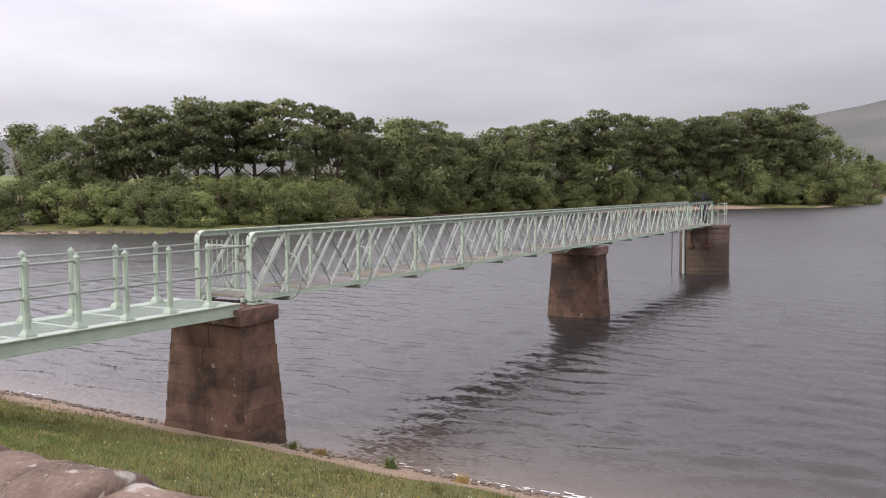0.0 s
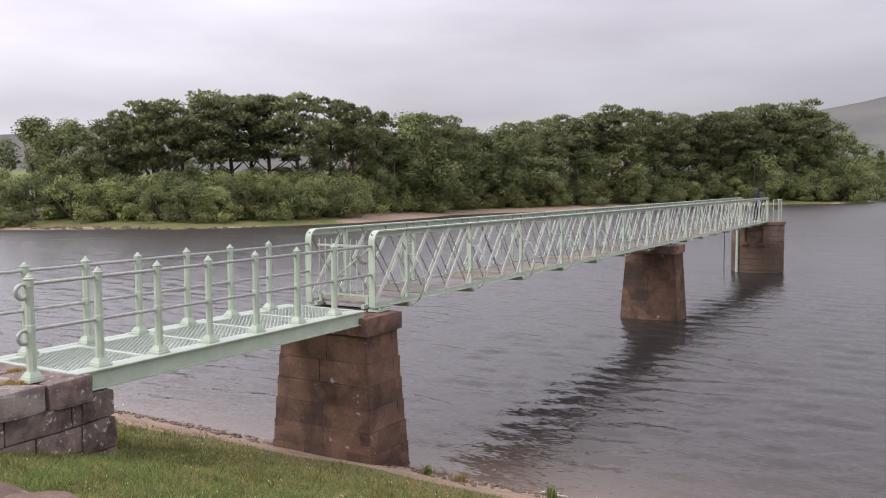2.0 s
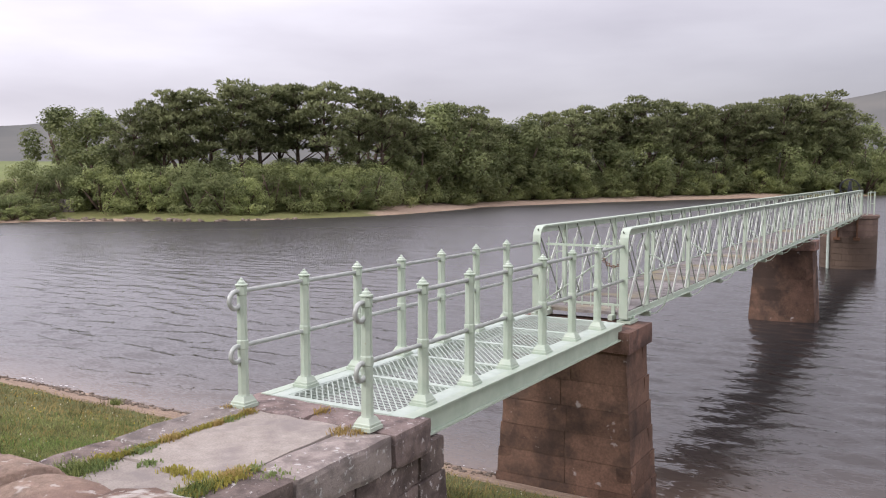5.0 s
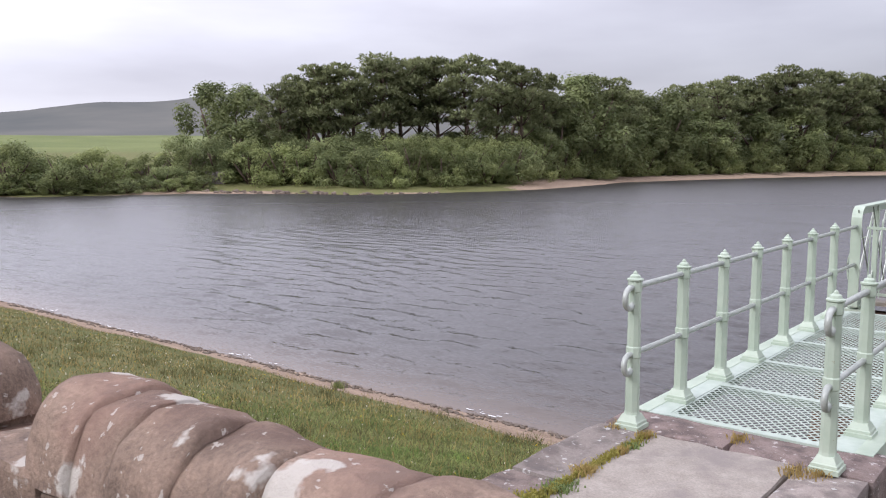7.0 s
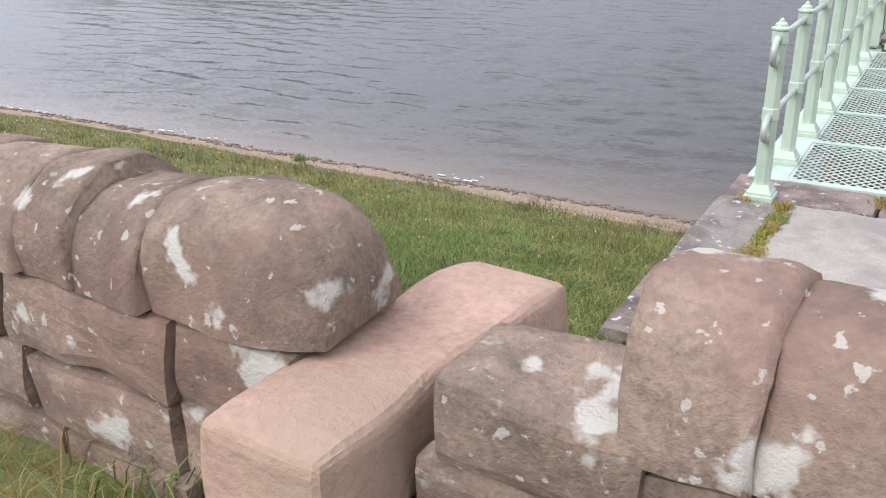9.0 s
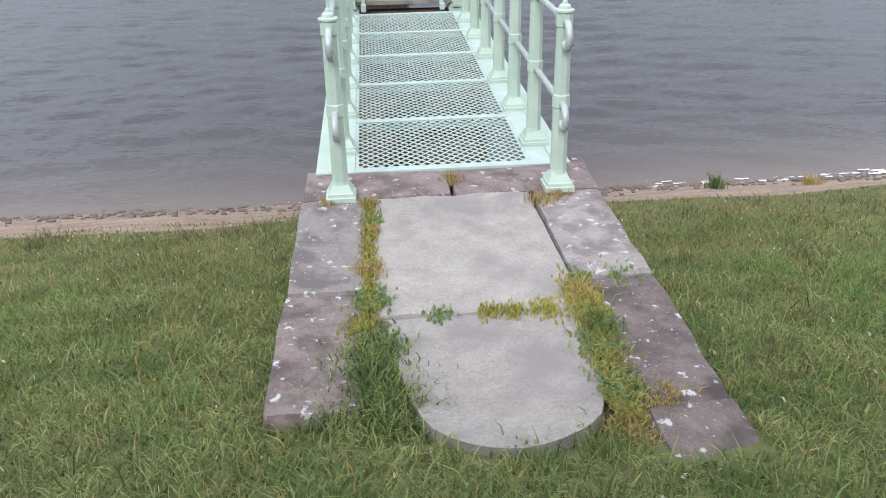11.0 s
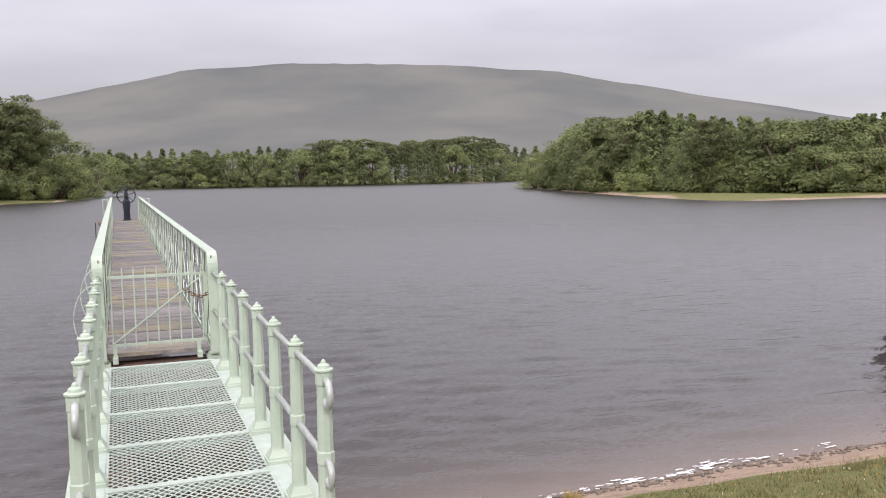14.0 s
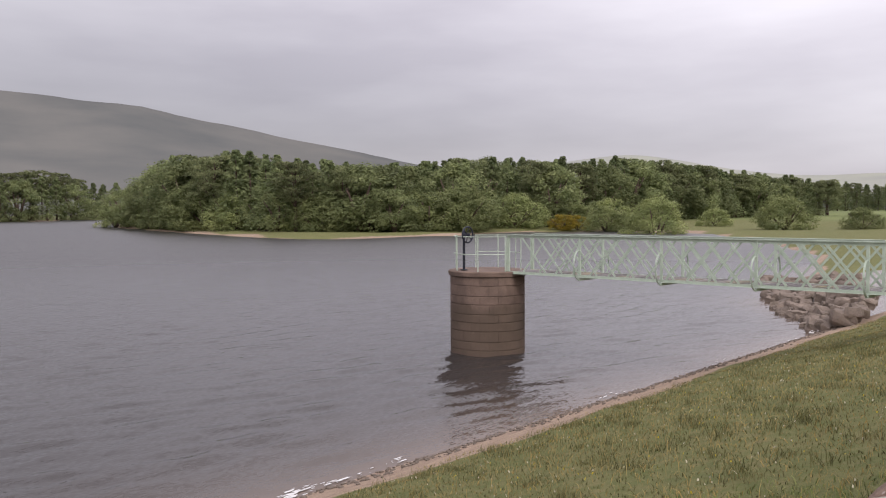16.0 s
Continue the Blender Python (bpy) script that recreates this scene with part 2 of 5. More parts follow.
DRYBLADE = leaf_material("dry_grass", (0.26, 0.18, 0.06), (0.42, 0.32, 0.13), 0.9, 1.1)
WEED = leaf_material("clover_leaves", (0.13, 0.19, 0.065), (0.24, 0.29, 0.12))
MOSSY = leaf_material("yellow_moss", (0.20, 0.19, 0.05), (0.36, 0.32, 0.08))

GROUND, n, l, b = material("ground", 0.95, 0, 0.15)
att = n.new("ShaderNodeAttribute")
att.attribute_name = "zone"
sep = n.new("ShaderNodeSeparateColor")
l.new(att.outputs["Color"], sep.inputs["Color"])
g1 = noise_node(n, l, 0.7, 6, 0.65, "Position")
g2 = noise_node(n, l, 14, 5, 0.7, "Position")
grass = ramp(n, l, g1, [(0.28, (0.075, 0.092, 0.030)), (0.5, (0.120, 0.115, 0.046)), (0.72, (0.175, 0.140, 0.066))])
grass = mix(n, l, 0.45, grass, ramp(n, l, g2, [(0.3, (0.07, 0.095, 0.026)), (0.7, (0.20, 0.195, 0.085))]))
g3 = noise_node(n, l, 4.5, 5, 0.7, "Position")
grass = mix(n, l, 0.4, grass, ramp(n, l, g3, [(0.35, (0.060, 0.090, 0.026)), (0.5, (0.115, 0.122, 0.044)), (0.65, (0.20, 0.165, 0.080))]))
sand = ramp(n, l, noise_node(n, l, 1.3, 7, 0.7, "Position", (1, 4, 1)), [(0.25, (0.14, 0.085, 0.06)), (0.45, (0.23, 0.165, 0.12)), (0.62, (0.36, 0.275, 0.20)), (0.8, (0.16, 0.11, 0.08))])
sand = mix(n, l, 0.4, sand, ramp(n, l, noise_node(n, l, 24, 4, 0.7, "Position"), [(0.35, (0.13, 0.085, 0.065)), (0.65, (0.46, 0.36, 0.27))]))
gravel = ramp(n, l, noise_node(n, l, 40, 5, 0.75, "Position"), [(0.3, (0.17, 0.145, 0.125)), (0.7, (0.44, 0.39, 0.345))])
field = ramp(n, l, noise_node(n, l, 0.02, 4, 0.6, "Position"), [(0.3, (0.10, 0.125, 0.044)), (0.7, (0.165, 0.185, 0.07))])
wob = noise_node(n, l, 2.2, 6, 0.7, "Position")


def edge(zone):
    a = n.new("ShaderNodeMath")
    a.operation = "MULTIPLY_ADD"
    l.new(wob, a.inputs[0])
    a.inputs[1].default_value = 0.7
    a.inputs[2].default_value = -0.35
    s = n.new("ShaderNodeMath")
    s.operation = "ADD"
    l.new(a.outputs[0], s.inputs[0])
    l.new(zone, s.inputs[1])
    return ramp(n, l, s.outputs[0], [(0.42, (0, 0, 0)), (0.58, (1, 1, 1))])


c = mix(n, l, sep.outputs["Blue"], grass, field)
c = mix(n, l, edge(sep.outputs["Red"]), c, sand)
c = mix(n, l, edge(sep.outputs["Green"]), c, gravel)
l.new(c, b.inputs["Base Color"])
bump(n, l, b, mix(n, l, 0.5, g2, noise_node(n, l, 45, 4, 0.7, "Position")), 0.8, 0.04)

WATER, n, l, b = material("lake_water", 0.05, 0, 0.5)
b.inputs["IOR"].default_value = 1.42
att = n.new("ShaderNodeAttribute")
att.attribute_name = "zone"
sep = n.new("ShaderNodeSeparateColor")
l.new(att.outputs["Color"], sep.inputs["Color"])
c = mix(n, l, sep.outputs["Red"], (0.030, 0.027, 0.026), (0.12, 0.088, 0.068))
l.new(c, b.inputs["Base Color"])
geo = n.new("ShaderNodeNewGeometry")
tilt = geo.outputs["Normal"]
for scale, slope_x, slope_y in ((0.7, 0.05, 0.10), (2.6, 0.10, 0.20), (14.0, 0.34, 0.62)):
    mp = n.new("ShaderNodeMapping")
    mp.inputs["Scale"].default_value = (0.42, 1.6, 1)
    l.new(geo.outputs["Position"], mp.inputs["Vector"])
    t = n.new("ShaderNodeTexNoise")
    t.inputs["Scale"].default_value, t.inputs["Detail"].default_value, t.inputs["Roughness"].default_value = scale, 2, 0.5
    l.new(mp.outputs["Vector"], t.inputs["Vector"])
    lean = n.new("ShaderNodeVectorMath")
    lean.operation = "MULTIPLY_ADD"
    lean.inputs[1].default_value = (slope_x, slope_y, 0)
    lean.inputs[2].default_value = (-0.5 * slope_x, -0.5 * slope_y - 0.032, 0)  # wavelets lean towards the dam
    l.new(t.outputs["Color"], lean.inputs[0])
    add = n.new("ShaderNodeVectorMath")
    add.operation = "ADD"
    l.new(tilt, add.inputs[0])
    l.new(lean.outputs["Vector"], add.inputs[1])
    tilt = add.outputs["Vector"]
unit = n.new("ShaderNodeVectorMath")
unit.operation = "NORMALIZE"
l.new(tilt, unit.inputs[0])
l.new(unit.outputs["Vector"], b.inputs["Normal"])
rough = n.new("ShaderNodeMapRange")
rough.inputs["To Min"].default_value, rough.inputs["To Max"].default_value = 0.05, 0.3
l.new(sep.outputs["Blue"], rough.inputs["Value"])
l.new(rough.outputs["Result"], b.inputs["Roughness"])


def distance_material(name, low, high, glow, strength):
    """Far hills, the haze of miles of wet air added as a glow."""
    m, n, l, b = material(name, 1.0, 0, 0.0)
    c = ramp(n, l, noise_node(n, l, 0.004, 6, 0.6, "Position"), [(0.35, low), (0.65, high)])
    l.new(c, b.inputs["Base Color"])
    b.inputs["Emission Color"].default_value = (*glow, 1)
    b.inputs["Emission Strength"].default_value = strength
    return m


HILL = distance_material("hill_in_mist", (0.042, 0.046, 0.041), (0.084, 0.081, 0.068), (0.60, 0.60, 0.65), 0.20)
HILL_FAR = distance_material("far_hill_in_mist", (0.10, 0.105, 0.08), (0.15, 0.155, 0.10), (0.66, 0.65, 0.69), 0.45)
FOAM, n, l, b = material("foam", 0.8)
b.inputs["Base Color"].default_value = (0.6, 0.59, 0.58, 1)


# ---- mesh building ----
class Solid:
    """Collects vertices and faces for one mesh."""

    def __init__(self):
        self.v, self.f = [], []

    def add(self, verts, faces):
        k = len(self.v)
        self.v += [tuple(p) for p in verts]
        self.f += [tuple(i + k for i in face) for face in faces]
        return self

    def box(self, x0, x1, y0, y1, z0, z1):
        return self.add([(x, y, z) for z in (z0, z1) for y in (y0, y1) for x in (x0, x1)],
                        [(0, 2, 3, 1), (4, 5, 7, 6), (0, 1, 5, 4), (2, 6, 7, 3), (0, 4, 6, 2), (1, 3, 7, 5)])

    def sweep(self, path, profile, closed=True):
        """Profile (a, b) pairs swept along a path; a runs sideways, b upwards."""
        path = [Vector(p) for p in path]
        rings, m = [], len(profile)
        for i, p in enumerate(path):
            t = (path[min(i + 1, len(path) - 1)] - path[max(i - 1, 0)]).normalized()
            side = t.cross(Vector((0, 0, 1)))
            if side.length < 0.05:
                side = Vector((1, 0, 0))
            side.normalize()
            up = side.cross(t)
            rings.append([p + side * a + up * b2 for a, b2 in profile])
        faces = [(i * m + j, i * m + (j + 1) % m, (i + 1) * m + (j + 1) % m, (i + 1) * m + j) for i in range(len(path) - 1) for j in range(m)]
        if closed:
            faces += [tuple(range(m))[::-1], tuple((len(path) - 1) * m + j for j in range(m))]
        return self.add([v for r in rings for v in r], faces)

    def tube(self, path, radius, sides=8):
        rs = radius if isinstance(radius, (list, tuple)) else [radius] * len(path)
        path = [Vector(p) for p in path]
        verts, side = [], None
        for i, p in enumerate(path):
            t = (path[min(i + 1, len(path) - 1)] - path[max(i - 1, 0)]).normalized()
            if side is None:
                side = t.orthogonal().normalized()
            side = (side - t * side.dot(t)).normalized()
            up = t.cross(side)
            verts += [p + (side * math.cos(a) + up * math.sin(a)) * rs[i] for a in (2 * math.pi * j / sides for j in range(sides))]
        faces = [(i * sides + j, i * sides + (j + 1) % sides, (i + 1) * sides + (j + 1) % sides, (i + 1) * sides + j) for i in range(len(path) - 1) for j in range(sides)]
        faces += [tuple(range(sides))[::-1], tuple((len(path) - 1) * sides + j for j in range(sides))]
        return self.add(verts, faces)

    def lathe(self, rows, sides=12, centre=(0, 0), turn=0.0):
        """Rows of (radius, z) turned round an upright axis."""
        verts = [(centre[0] + r * math.cos(turn + 2 * math.pi * j / sides), centre[1] + r * math.sin(turn + 2 * math.pi * j / sides), z) for r, z in rows for j in range(sides)]
        faces = [(i * sides + j, i * sides + (j + 1) % sides, (i + 1) * sides + (j + 1) % sides, (i + 1) * sides + j) for i in range(len(rows) - 1) for j in range(sides)]
        faces += [tuple(range(sides))[::-1], tuple((len(rows) - 1) * sides + j for j in range(sides))]
        return self.add(verts, faces)

    def pebble(self, size, soft=0.3, rough=0.04, seed=0, cuts=3, scale=2.0, at=(0, 0, 0)):
        """A block with rounded edges and an uneven surface."""
        index, verts, faces = {}, [], []
        half = Vector(size) / 2
        r = soft * min(half)
        inner = half - Vector((r, r, r))

        def vert(p):
            key = tuple(round(c, 4) for c in p)
            if key not in index:
                q = Vector([p[k] * half[k] for k in range(3)])
                core = Vector([max(-inner[k], min(inner[k], q[k])) for k in range(3)])
                off = q - core
                q = core + off.normalized() * r if off.length > 1e-6 else q
                w = noise.noise_vector((q * scale) + Vector((seed * 7.3, seed * 3.1, seed * 1.7)))
                index[key] = len(verts)
                verts.append(q + w * rough + Vector(at))
            return index[key]

        step = 2 / cuts
        for axis in range(3):
            for sign in (-1, 1):
                for i in range(cuts):
                    for j in range(cuts):
                        quad = []
                        for da, db in ((0, 0), (1, 0), (1, 1), (0, 1)):
                            p = [0, 0, 0]
                            p[axis] = sign
                            p[(axis + 1) % 3] = -1 + (i + da) * step
                            p[(axis + 2) % 3] = -1 + (j + db) * step
                            quad.append(vert(p))
                        faces.append(tuple(quad if sign > 0 else quad[::-1]))
        return self.add(verts, faces)

    def mesh(self, name, mat, smooth=False):
        me = bpy.data.meshes.new(name)
        me.from_pydata(self.v, [], self.f)
        me.materials.append(mat)
        if smooth:
            me.polygons.foreach_set("use_smooth", [True] * len(me.polygons))
        me.update()
        return me


def part(name, solid, mat, parent, label="", smooth=False, at=None):
    ob = new(name, solid.mesh(name, mat, smooth) if isinstance(solid, Solid) else solid)
    ob.parent = parent
    if at is not None:
        ob.matrix_basis = at
    return tagged(ob, label)


def thing(name, label, category, group="", kind="", at=None):
    ob = new(name)
    ob.empty_display_size = 0.2
    if at is not None:
        ob.matrix_basis = at
    return tagged(ob, label, category, group, kind)


# ---- the lake, the dam and the land ----
WATER_Z = -2.67
SHORE = [(-130, 6.3), (34, 6.3), (37, 8.0), (42, 12), (58, 15), (85, 24), (115, 41), (150, 66), (152, 92), (134, 101), (113, 96), (103, 100), (94, 97), (86, 103), (88, 120), (95, 150),
         (103, 182), (119, 232), (160, 312), (215, 400), (262, 478), (190, 425), (120, 388), (60, 402), (-15, 392), (-25, 330), (-18, 262), (-6, 243), (-9, 206), (-30, 178),
         (-43, 150), (-50, 128), (-55, 108), (-52, 84), (-54, 72), (-60, 58), (-76, 51), (-78, 42), (-84, 32), (-130, 24)]


def lake_distance(x, y):
    """Metres from the shore: above nought on land, below on the water."""
    x, y = np.asarray(x, float), np.asarray(y, float)
    best, inside = np.full(x.shape, 1e9), np.zeros(x.shape, bool)
    for (ax, ay), (bx, by) in zip(SHORE, SHORE[1:] + SHORE[:1]):
        t = np.clip(((x - ax) * (bx - ax) + (y - ay) * (by - ay)) / ((bx - ax) ** 2 + (by - ay) ** 2), 0, 1)
        best = np.minimum(best, np.hypot(x - ax - t * (bx - ax), y - ay - t * (by - ay)))
        cross = (ay > y) != (by > y)
        inside ^= cross & (x < (bx - ax) * (y - ay) / ((by - ay) or 1e-9) + ax)
    return np.where(inside, -best, best)


def smooth_step(a, b2, v):
    t = np.clip((v - a) / (b2 - a), 0, 1)
    return t * t * (3 - 2 * t)


def land_height(x, y):
    x, y = np.asarray(x, float), np.asarray(y, float)
    d = lake_distance(x, y)
    wob = np.sin(x * 0.11 + 1.3) * np.sin(y * 0.09) * 0.35
    rise = 1 - 0.8 * smooth_step(70, 120, x)
    land = WATER_Z + 0.09 * np.clip(d, 0, 6) + rise * (0.05 * np.clip(d - 6, 0, 60) + 0.03 * np.clip(d - 66, 0, 300)) + wob * np.clip(d / 20, 0, 1)
    bed = WATER_Z + 0.22 * np.clip(d, -14, 0)
    bank = -0.3085 * (y + 2.355)
    bank = np.where(y < -4.12, 0.56 + 0.14 * smooth_step(-5.25, -4.75, y) - 0.01 * np.clip(-4.7 - y, 0, 3.5), np.minimum(bank, 0.56))
    bank = np.where(y < -8.5, 0.525 - 0.45 * np.clip(-8.5 - y, 0, 12), bank)
    bank += 0.025 * np.sin(x * 2.1 + y) * np.sin(y * 1.7 - x * 0.6) * ((y > -4) & (y < 6))
    blend = smooth_step(8.0, 16.0, y)
    shape = np.where(d > 0, bank * (1 - blend) + land * blend, np.where(y < 12, np.maximum(bank, bed), bed))
    return np.where((d > 0) & (y < 8.0), bank, shape)


def spread(a, b2, step, lo, hi, grow=1.16):
    core = list(np.arange(a, b2 + step / 2, step))
    s, p = step, core[-1]
    while p < hi:
        s *= grow
        p += s
        core.append(min(p, hi))
    s, p = step, core[0]
    while p > lo:
        s *= grow
        p -= s
        core.insert(0, max(p, lo))
    return np.array(core)


def sheet(name, xs, ys, z, zone, mat):
    gx, gy = np.meshgrid(xs, ys)
    v = np.stack([gx.ravel(), gy.ravel(), z.ravel()], 1)
    nx, ny = len(xs), len(ys)
    i = (np.arange(ny - 1)[:, None] * nx + np.arange(nx - 1)[None]).ravel()
    f = np.stack([i, i + 1, i + 1 + nx, i + nx], 1)
    me = bpy.data.meshes.new(name)
    me.from_pydata(v.tolist(), [], f.tolist())
    me.materials.append(mat)
    me.polygons.foreach_set("use_smooth", [True] * len(me.polygons))
    layer = me.color_attributes.new("zone", "FLOAT_COLOR", "POINT")
    rgba = np.ones((len(v), 4))
    rgba[:, :3] = zone.reshape(-1, 3)
    layer.data.foreach_set("color", rgba.ravel())
    me.update()
    return new(name, me)


xs = spread(-30, 38, 0.3, -2600, 2600, 1.13)
ys = spread(-9.5, 9.5, 0.22, -2600, 2600, 1.1)
gx, gy = np.meshgrid(xs, ys)
gd = lake_distance(gx, gy)
gz = land_height(gx, gy)
zone = np.zeros((*gx.shape, 3))
near_dam = (gy < 9) & (gx < 45)
edge_y = 4.62 + 0.25 * np.sin(gx * 0.35) + 0.2 * np.sin(gx * 0.9 + 1)
beach = 0.35 + 0.45 * (gx > -50) + 8.0 * smooth_step(-20, -26, gx) * smooth_step(74, 88, gy) * smooth_step(200, 180, gy) + 2.2 * ((gx > 60) & (gy > 85))
zone[..., 0] = np.where(near_dam, smooth_step(-0.35, 0.35, gy - edge_y), 1 - smooth_step(beach * 0.5, beach * 1.3, gd))
zone[..., 1] = smooth_step(-4.55, -4.85, gy) * smooth_step(-8.6, -8.2, gy) * (np.abs(gx) < 120)
zone[..., 2] = smooth_step(70, 110, gd) * (gy > 20)
ground = tagged(sheet("ground", xs, ys, gz, zone, GROUND), "grassy dam slope, sandy shore and lake bed", "ground", kind="structure")

rng = np.random.default_rng(4)
xs = spread(-24, 38, 0.15, -900, 1200, 1.09)
ys = spread(5.6, 27, 0.115, 4.5, 900, 1.03)
gx, gy = np.meshgrid(xs, ys)
gz = np.full(gx.shape, 0.0)
fade = (0.45 + 0.55 * np.exp(-np.maximum(0, gy - 9) / 9)) * np.exp(-np.maximum(0, gy - 27) / 40) * np.exp(-np.maximum(0, np.abs(gx - 5) - 38) / 60)
for k in range(40):
    ang, wave = rng.normal(1.45, 0.42), 0.42 + 1.15 * rng.uniform(0, 1) ** 1.6
    kx, ky = math.cos(ang) * 2 * math.pi / wave, math.sin(ang) * 2 * math.pi / wave
    patch = 0.55 + 0.45 * np.sin(gx * rng.uniform(0.1, 0.5) + gy * rng.uniform(0.1, 0.5) + rng.uniform(0, 6))
    gz += 0.0070 * wave * patch * np.sin(kx * gx + ky * gy + rng.uniform(0, 6.3))
depth = np.clip(-lake_distance(gx, gy), 0, 20)
gz = WATER_Z + gz * fade * np.clip(0.25 + depth / 4, 0, 1)
zone = np.zeros((*gx.shape, 3))
zone[..., 0] = np.exp(-depth / 1.3) * (gy < 20)
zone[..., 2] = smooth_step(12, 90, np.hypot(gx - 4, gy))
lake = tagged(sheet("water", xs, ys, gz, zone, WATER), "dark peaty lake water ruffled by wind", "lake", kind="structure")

# hills behind the lake: bearing and height above the horizon, degrees
RIDGE = [(-110, 1.6), (-75, 1.9), (-66, 2.2), (-60, 3.05), (-58, 2.95), (-53, 3.5), (-48, 3.5), (-40, 3.2), (-30, 3.3), (-20, 3.4), (-8, 4.1), (-3.3, 5.0), (0.4, 5.9), (5, 6.74), (11, 7.28), (18, 7.2), (24, 7.06),
         (29.6, 6.45), (35.6, 5.03), (42.8, 3.66), (46.2, 3.1), (52, 1.8), (60, 0.8), (110, 0.5)]
RIDGE_FAR = [(-60, 0.5), (35, 1.0), (48, 2.6), (54, 2.8), (57.8, 3.4), (60.6, 3.6), (66.6, 2.4), (71, 1.95), (75, 2.1), (90, 1.8), (115, 1.5)]


def hill(name, ridge, near, far, mat, label):
    az = np.arange(ridge[0][0], ridge[-1][0] + 0.01, 0.7)
    el = np.interp(az, [a for a, _ in ridge], [e for _, e in ridge])
    k = np.ones(5) / 5
    el = np.convolve(np.pad(el, 2, mode="edge"), k, "valid")
    verts, faces, rows = [], [], 14
    for i in range(rows):
        r = near + (far - near) * i / (rows - 1)
        rise = (i / (rows - 1)) ** 1.15
        for a, e in zip(az, el):
            lump = 1 + (0.05 * noise.noise(Vector((a * 0.2, i * 0.35, 3))) + 0.01 * noise.noise(Vector((a * 1.9, i, 9)))) * (0 < i)
            z = 2 + math.tan(radians(e)) * r * rise * lump - 8 * (1 - rise)
            verts.append((r * math.sin(radians(a)), -5 + r * math.cos(radians(a)), z))
    m = len(az)
    faces = [(i * m + j, i * m + j + 1, (i + 1) * m + j + 1, (i + 1) * m + j) for i in range(rows - 1) for j in range(m - 1)]
    back = len(verts)
    verts += [(x * 1.2, y * 1.2, -10) for x, y, _ in verts[-m:]]
    faces += [((rows - 1) * m + j, (rows - 1) * m + j + 1, back + j + 1, back + j) for j in range(m - 1)]
    ob = new(name, Solid().add(verts, faces).mesh(name, mat, True))
    return tagged(ob, label, "hill", kind="structure")


hill("backdrop_hill", RIDGE, 620, 1700, HILL, "broad rounded moorland hill, its grey mist a painted glow")
hill("backdrop_hill_far", RIDGE_FAR, 1500, 3200, HILL_FAR, "pale distant hills fading into cloud, haze painted as glow")


# ---- approach walkway and its railings ----
POST_Y = [0.0, 0.82, 1.645, 2.455, 3.31, 4.17, 5.026]
HALF = 0.65


def plate_with_holes(width, length, nx, ny):
    """An expanded-metal plate: two families of slanting bars inside a rim."""
    s = Solid()
    cell_x, cell_y = width / nx, 2 * length / ny
    long = math.hypot(cell_x, cell_y)
    for sign, z in ((1, 0.0), (-1, -0.0015)):
        ux, uy = cell_x / long, sign * cell_y / long
        half = 0.0055
        for k in range(-ny, nx + ny + 1):
            # the bar meets y = 0 at x = k cells
            x_low = -width / 2 + k * cell_x
            t0, t1 = -1e9, 1e9
            for origin, step, lo, hi in ((x_low, ux, -width / 2, width / 2), (0.0 if sign > 0 else length, uy, 0.0, length)):
                a, c = sorted(((lo - origin) / step, (hi - origin) / step))
                t0, t1 = max(t0, a), min(t1, c)
            if t1 - t0 < 0.01:
                continue
            y_low = 0.0 if sign > 0 else length
            ends = [(x_low + ux * t, y_low + uy * t) for t in (t0, t1)]
            v = [(x - uy * q, y + ux * q, zz) for zz in (z, z - 0.004) for x, y in ends for q in (-half, half)]
            s.add(v, [(0, 1, 3, 2), (4, 6, 7, 5), (0, 2, 6, 4), (1, 5, 7, 3)])
    for x in (-width / 2, width / 2 - 0.02):
        s.box(x, x + 0.02, 0, length, -0.007, 0.001)
    return s.mesh("deck_plate", DECKPAINT)


walkway = thing("approach_walkway", "pale green iron walkway with pierced deck plates", "walkway")
for side in (-1, 1):
    x = side * 0.765
    part("girder_web", Solid().box(x - 0.012, x + 0.012, 0.4, 5.62, -0.19, -0.009), PAINT, walkway)
    part("girder_flange", Solid().box(x - 0.055, x + 0.055, 0.4, 5.62, -0.008, 0.008), PAINT, walkway)
    part("girder_flange", Solid().box(x - 0.055, x + 0.055, 0.4, 5.62, -0.206, -0.191), PAINT, walkway)
    part("edge_plate", Solid().box(side * 0.64 - 0.07, side * 0.64 + 0.068, 0.4, 5.62, -0.012, 0.004), DECKPAINT, walkway)
panel_mesh = plate_with_holes(1.14, 0.96, 17, 24)
strip = Solid().box(-0.57, 0.57, 0, 0.075, -0.014, 0.006)
strip_mesh = strip.mesh("joint_strip", DECKPAINT)
for k in range(5):
    tagged(part("deck_plate", panel_mesh, None, walkway, at=pose(0, 0.475 + k * 1.032, 0.0)), kind="stuff")
    part("joint_strip", strip_mesh, None, walkway, at=pose(0, 0.40 + k * 1.032, 0.0))
part("joint_strip", strip_mesh, None, walkway, at=pose(0, 0.40 + 5 * 1.032, 0.0))
for k in range(6):
    part("cross_bar", Solid().box(-0.75, 0.75, 0.41 + k * 1.032, 0.46 + k * 1.032, -0.065, -0.016), PAINT, walkway)


